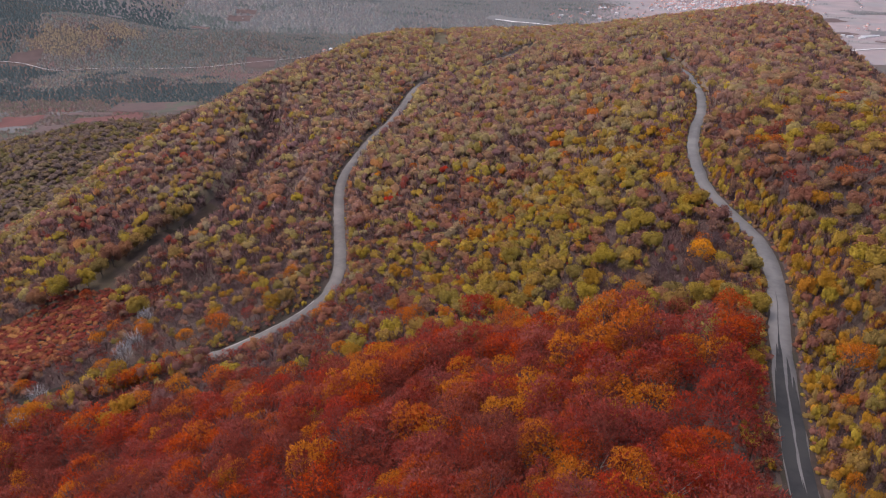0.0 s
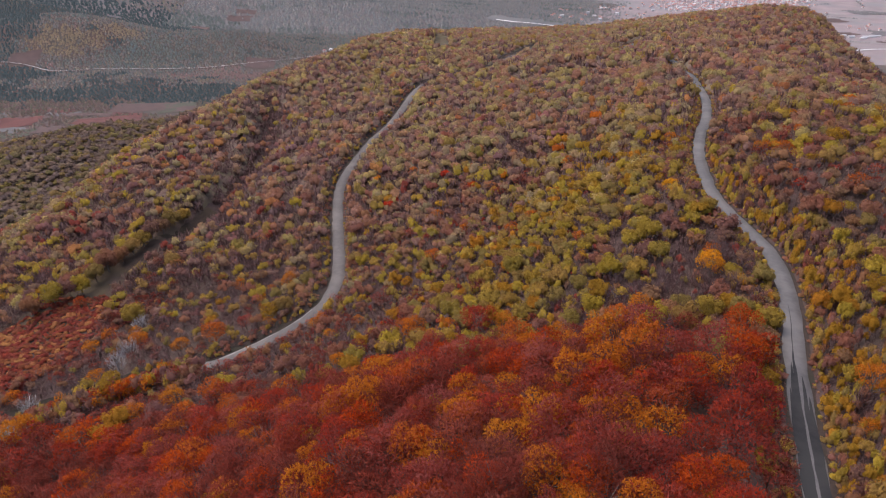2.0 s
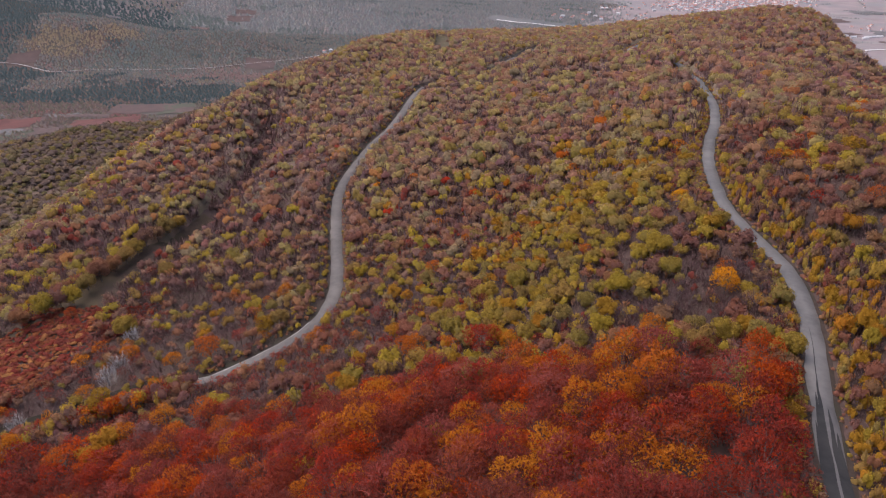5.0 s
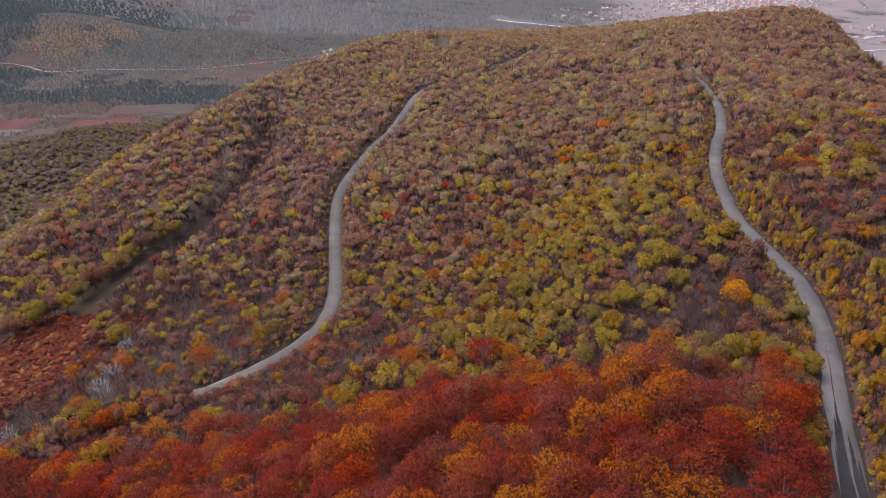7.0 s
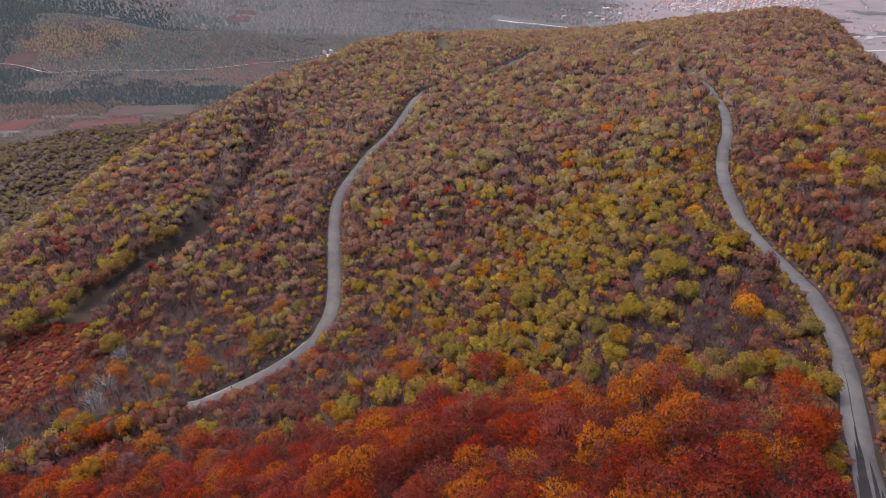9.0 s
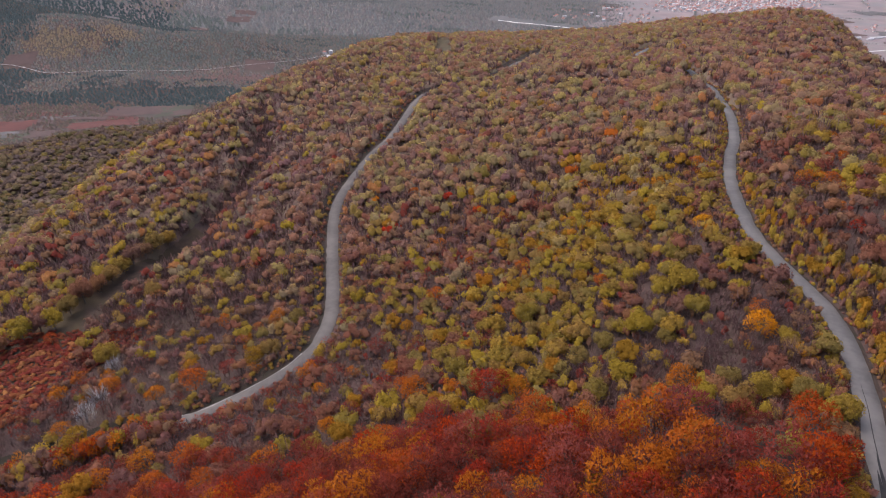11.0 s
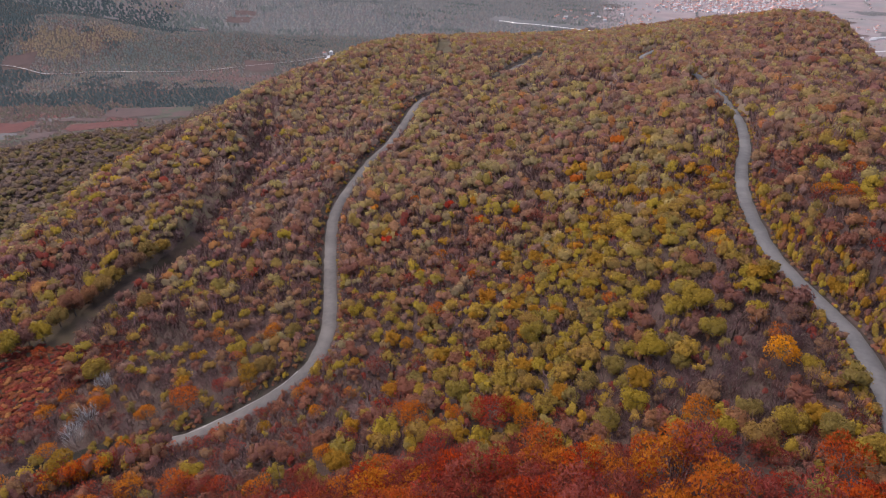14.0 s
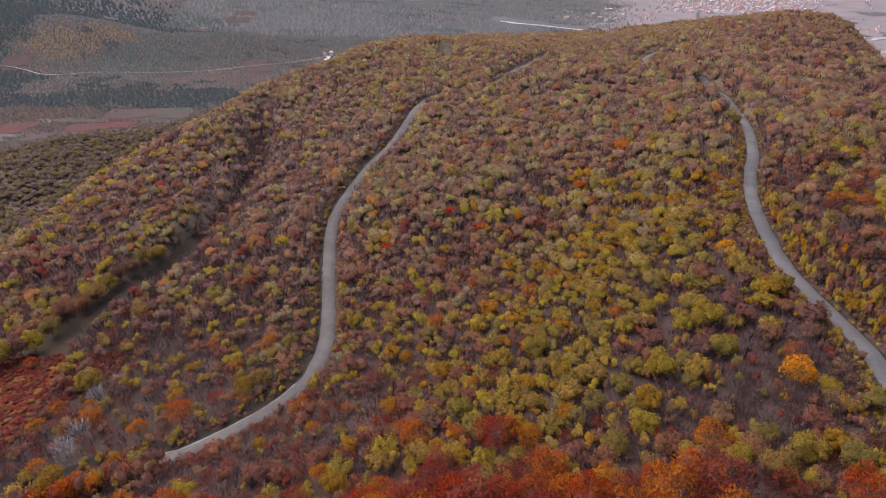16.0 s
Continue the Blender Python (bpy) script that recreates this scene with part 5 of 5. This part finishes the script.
tri = np.array([(0, 1, 5), (0, 5, 4), (1, 2, 6), (1, 6, 5), (2, 3, 7), (2, 7, 6), (3, 0, 4), (3, 4, 7), (5, 6, 9), (7, 4, 8), (4, 5, 9), (4, 9, 8), (6, 7, 8), (6, 8, 9)])
for k in range(n):
    a, sx, sy, sz = hr.choice([0.0, 1.57, 0.3, -0.4]), hr.uniform(4, 6.5), hr.uniform(3, 4.5), hr.uniform(4, 6)
    b = box * (sx, sy, sz)
    hv.append(np.column_stack([b[:, 0] * math.cos(a) - b[:, 1] * math.sin(a) + tx[k], b[:, 0] * math.sin(a) + b[:, 1] * math.cos(a) + ty[k], b[:, 2] + tz[k]]))
    hf.append(tri + 10 * k)
    hm.append(np.where(np.arange(14) < 10, 0 if hr.rand() < 0.7 else 1, 2 if hr.rand() < 0.65 else 3))
tagged(new("town_houses", mesh_from("town_houses", np.concatenate(hv), np.concatenate(hf), WALL_MATS + ROOF_MATS, False, np.concatenate(hm))), "dense white and rose houses with red roofs", "houses", kind="stuff")

# pale rock faces on the steep end of the spur
ROCK = plain_material("pale_limestone", (0.30, 0.28, 0.27), (0.48, 0.45, 0.43), 0.4, 0.9, 0.5)
for x, y, s in ((378, 655, 5.0), (366, 600, 3.6), (398, 720, 4.2), (352, 545, 3.2)):
    v = ICO_V * np.array((s * 0.7, s * 0.8, s)) * np.random.RandomState(int(x)).uniform(0.7, 1.2, (12, 1))
    ob = new("rock_outcrop", mesh_from("rock_outcrop", v, ICO_F, [ROCK]))
    ob.location = (x, y, float(ground_at([x], [y], HEIGHTS)[0]) + s * 0.3)
    tagged(ob, "pale limestone rock face on the steep hillside", "rock", "rock faces on the spur")



# ---- single trees and bushes ----
TREE_MESH = {}


def tree_mesh(kind, k, grade):
    if (kind, k, grade) not in TREE_MESH:
        cv, cf = CROWNS[kind, grade, k]
        tv, tf = TRUNKS[grade, k]
        tv = np.where(tv[:, 2:] < -1.8, tv + (0, 0, 0.5), tv)
        TREE_MESH[kind, k, grade] = (mesh_from("crown", cv, cf, [LEAF[kind]], True, normals=NORMALS.get((len(cv), float(cv[0, 0])))), mesh_from("trunk", tv, tf, [BARK]))
    return TREE_MESH[kind, k, grade]


def tree(kind, x, y, r, h, k, turn, grade=0):
    """One tree on the slope: trunk with limbs, and crown."""
    top = new(TREE_NAME[kind])
    top.matrix_basis = pose(x, y, float(ground_at([x], [y], HEIGHTS)[0]), 0, 0, turn)
    crown_me, trunk_me = tree_mesh(kind, k, grade)
    for name, me in (("crown", crown_me), ("trunk", trunk_me)):
        ob = new(name, me)
        ob.parent = top
        ob.location, ob.scale = (0, 0, 1.14 * h), (r, r, h)
    return tagged(top, TREE_LABEL[kind], "tree", "trees of the wooded slope")


trng = np.random.RandomState(3)
for kind, spots in MARKED.items():
    for x, y, r in spots:
        tree(kind, x, y, r, r * trng.uniform(0.95, 1.2), trng.randint(0, 5), trng.uniform(0, 360))
for i in nearest:
    x, y, r, h = (float(q) for q in t0[i])
    tree(str(kd0[i]), x, y, r, h, trng.randint(0, 5), trng.uniform(0, 360))
for i in np.flatnonzero(later):
    x, y, r, h = (float(q) for q in t1[i])
    tree(str(kd1[i]), x, y, r, h, trng.randint(0, 5), trng.uniform(0, 360), 5)

RUST = leaf_material("rust_red_leaves", [(0.0, (0.188, 0.056, 0.029)), (0.5, (0.212, 0.072, 0.030)), (1.0, (0.160, 0.051, 0.033))], 0.4, 0.4)
# low red bushes in rows on the lower clearing, and tufts along the roads
bx, by = [], []
for row in range(-4, 18):
    for k in range(4, 64):
        u = clear_line[min(k, len(clear_line) - 1)]
        q = tl[min(k, len(clear_line) - 1)]
        bx.append(u[0] + q[1] * row * 2.3 + trng.uniform(-0.7, 0.7))
        by.append(u[1] - q[0] * row * 2.3 + trng.uniform(-0.7, 0.7))
bx, by = np.array(bx), np.array(by)
thick = hill_noise(bx, by, 24, 51) + np.clip((226 - by) / 25, -1.3, 0.9)
keep = (trng.rand(len(bx)) < 1.2 + 0.4 * thick) & (by < 256) & (bx < -128)
pick = trng.rand(len(bx))
for kind, lo, hi in (("red", 0, 0.42), ("orange", 0.42, 0.55), ("russet", 0.55, 1)):
    q = keep & (pick >= lo) & (pick < hi)
    r = trng.uniform(1.2, 2.5, q.sum())
    woods("red_bushes", kind, 4, np.column_stack([bx[q], by[q], r, r * 0.62]), "low rust-red and orange bushes in rows on a clearing", "bushes", foot=0.5, mat={"red": RUST, "orange": LEAF_HAZED["orange"], "russet": LEAF["wine"]}[kind])
for line, side, span in ((LINES["upper"], 1, (2.7, 5.5)), (LINES["upper"], -1, (2.7, 5.0)), (LINES["lower"], 1, (3.1, 5.5)), (LINES["lower"], -1, (4.4, 7.0))):
    tt = np.gradient(line[:, :2], axis=0)
    tt /= np.linalg.norm(tt, axis=1)[:, None]
    n = len(line) * 3
    k = trng.randint(0, len(line), n)
    off = trng.uniform(*span, n) * side
    slip = trng.uniform(-1.2, 1.2, n)
    x, y = line[k, 0] + tt[k, 1] * off + tt[k, 0] * slip, line[k, 1] - tt[k, 0] * off + tt[k, 1] * slip
    kind_pick = trng.rand(n)
    r = trng.uniform(0.45, 1.1, n)
    t = np.column_stack([x, y, r, r * 0.8])
    for kind, lo, hi in (("olive", 0, 0.3), ("russet", 0.3, 1.0)) if span[0] < 4 else (("bare", 0, 0.75), ("russet", 0.75, 1.0)):
        woods("roadside_bushes", kind, 6, t[(kind_pick >= lo) & (kind_pick < hi)], "low yellow and brown bushes along the road edge", "bushes", foot=0.5)
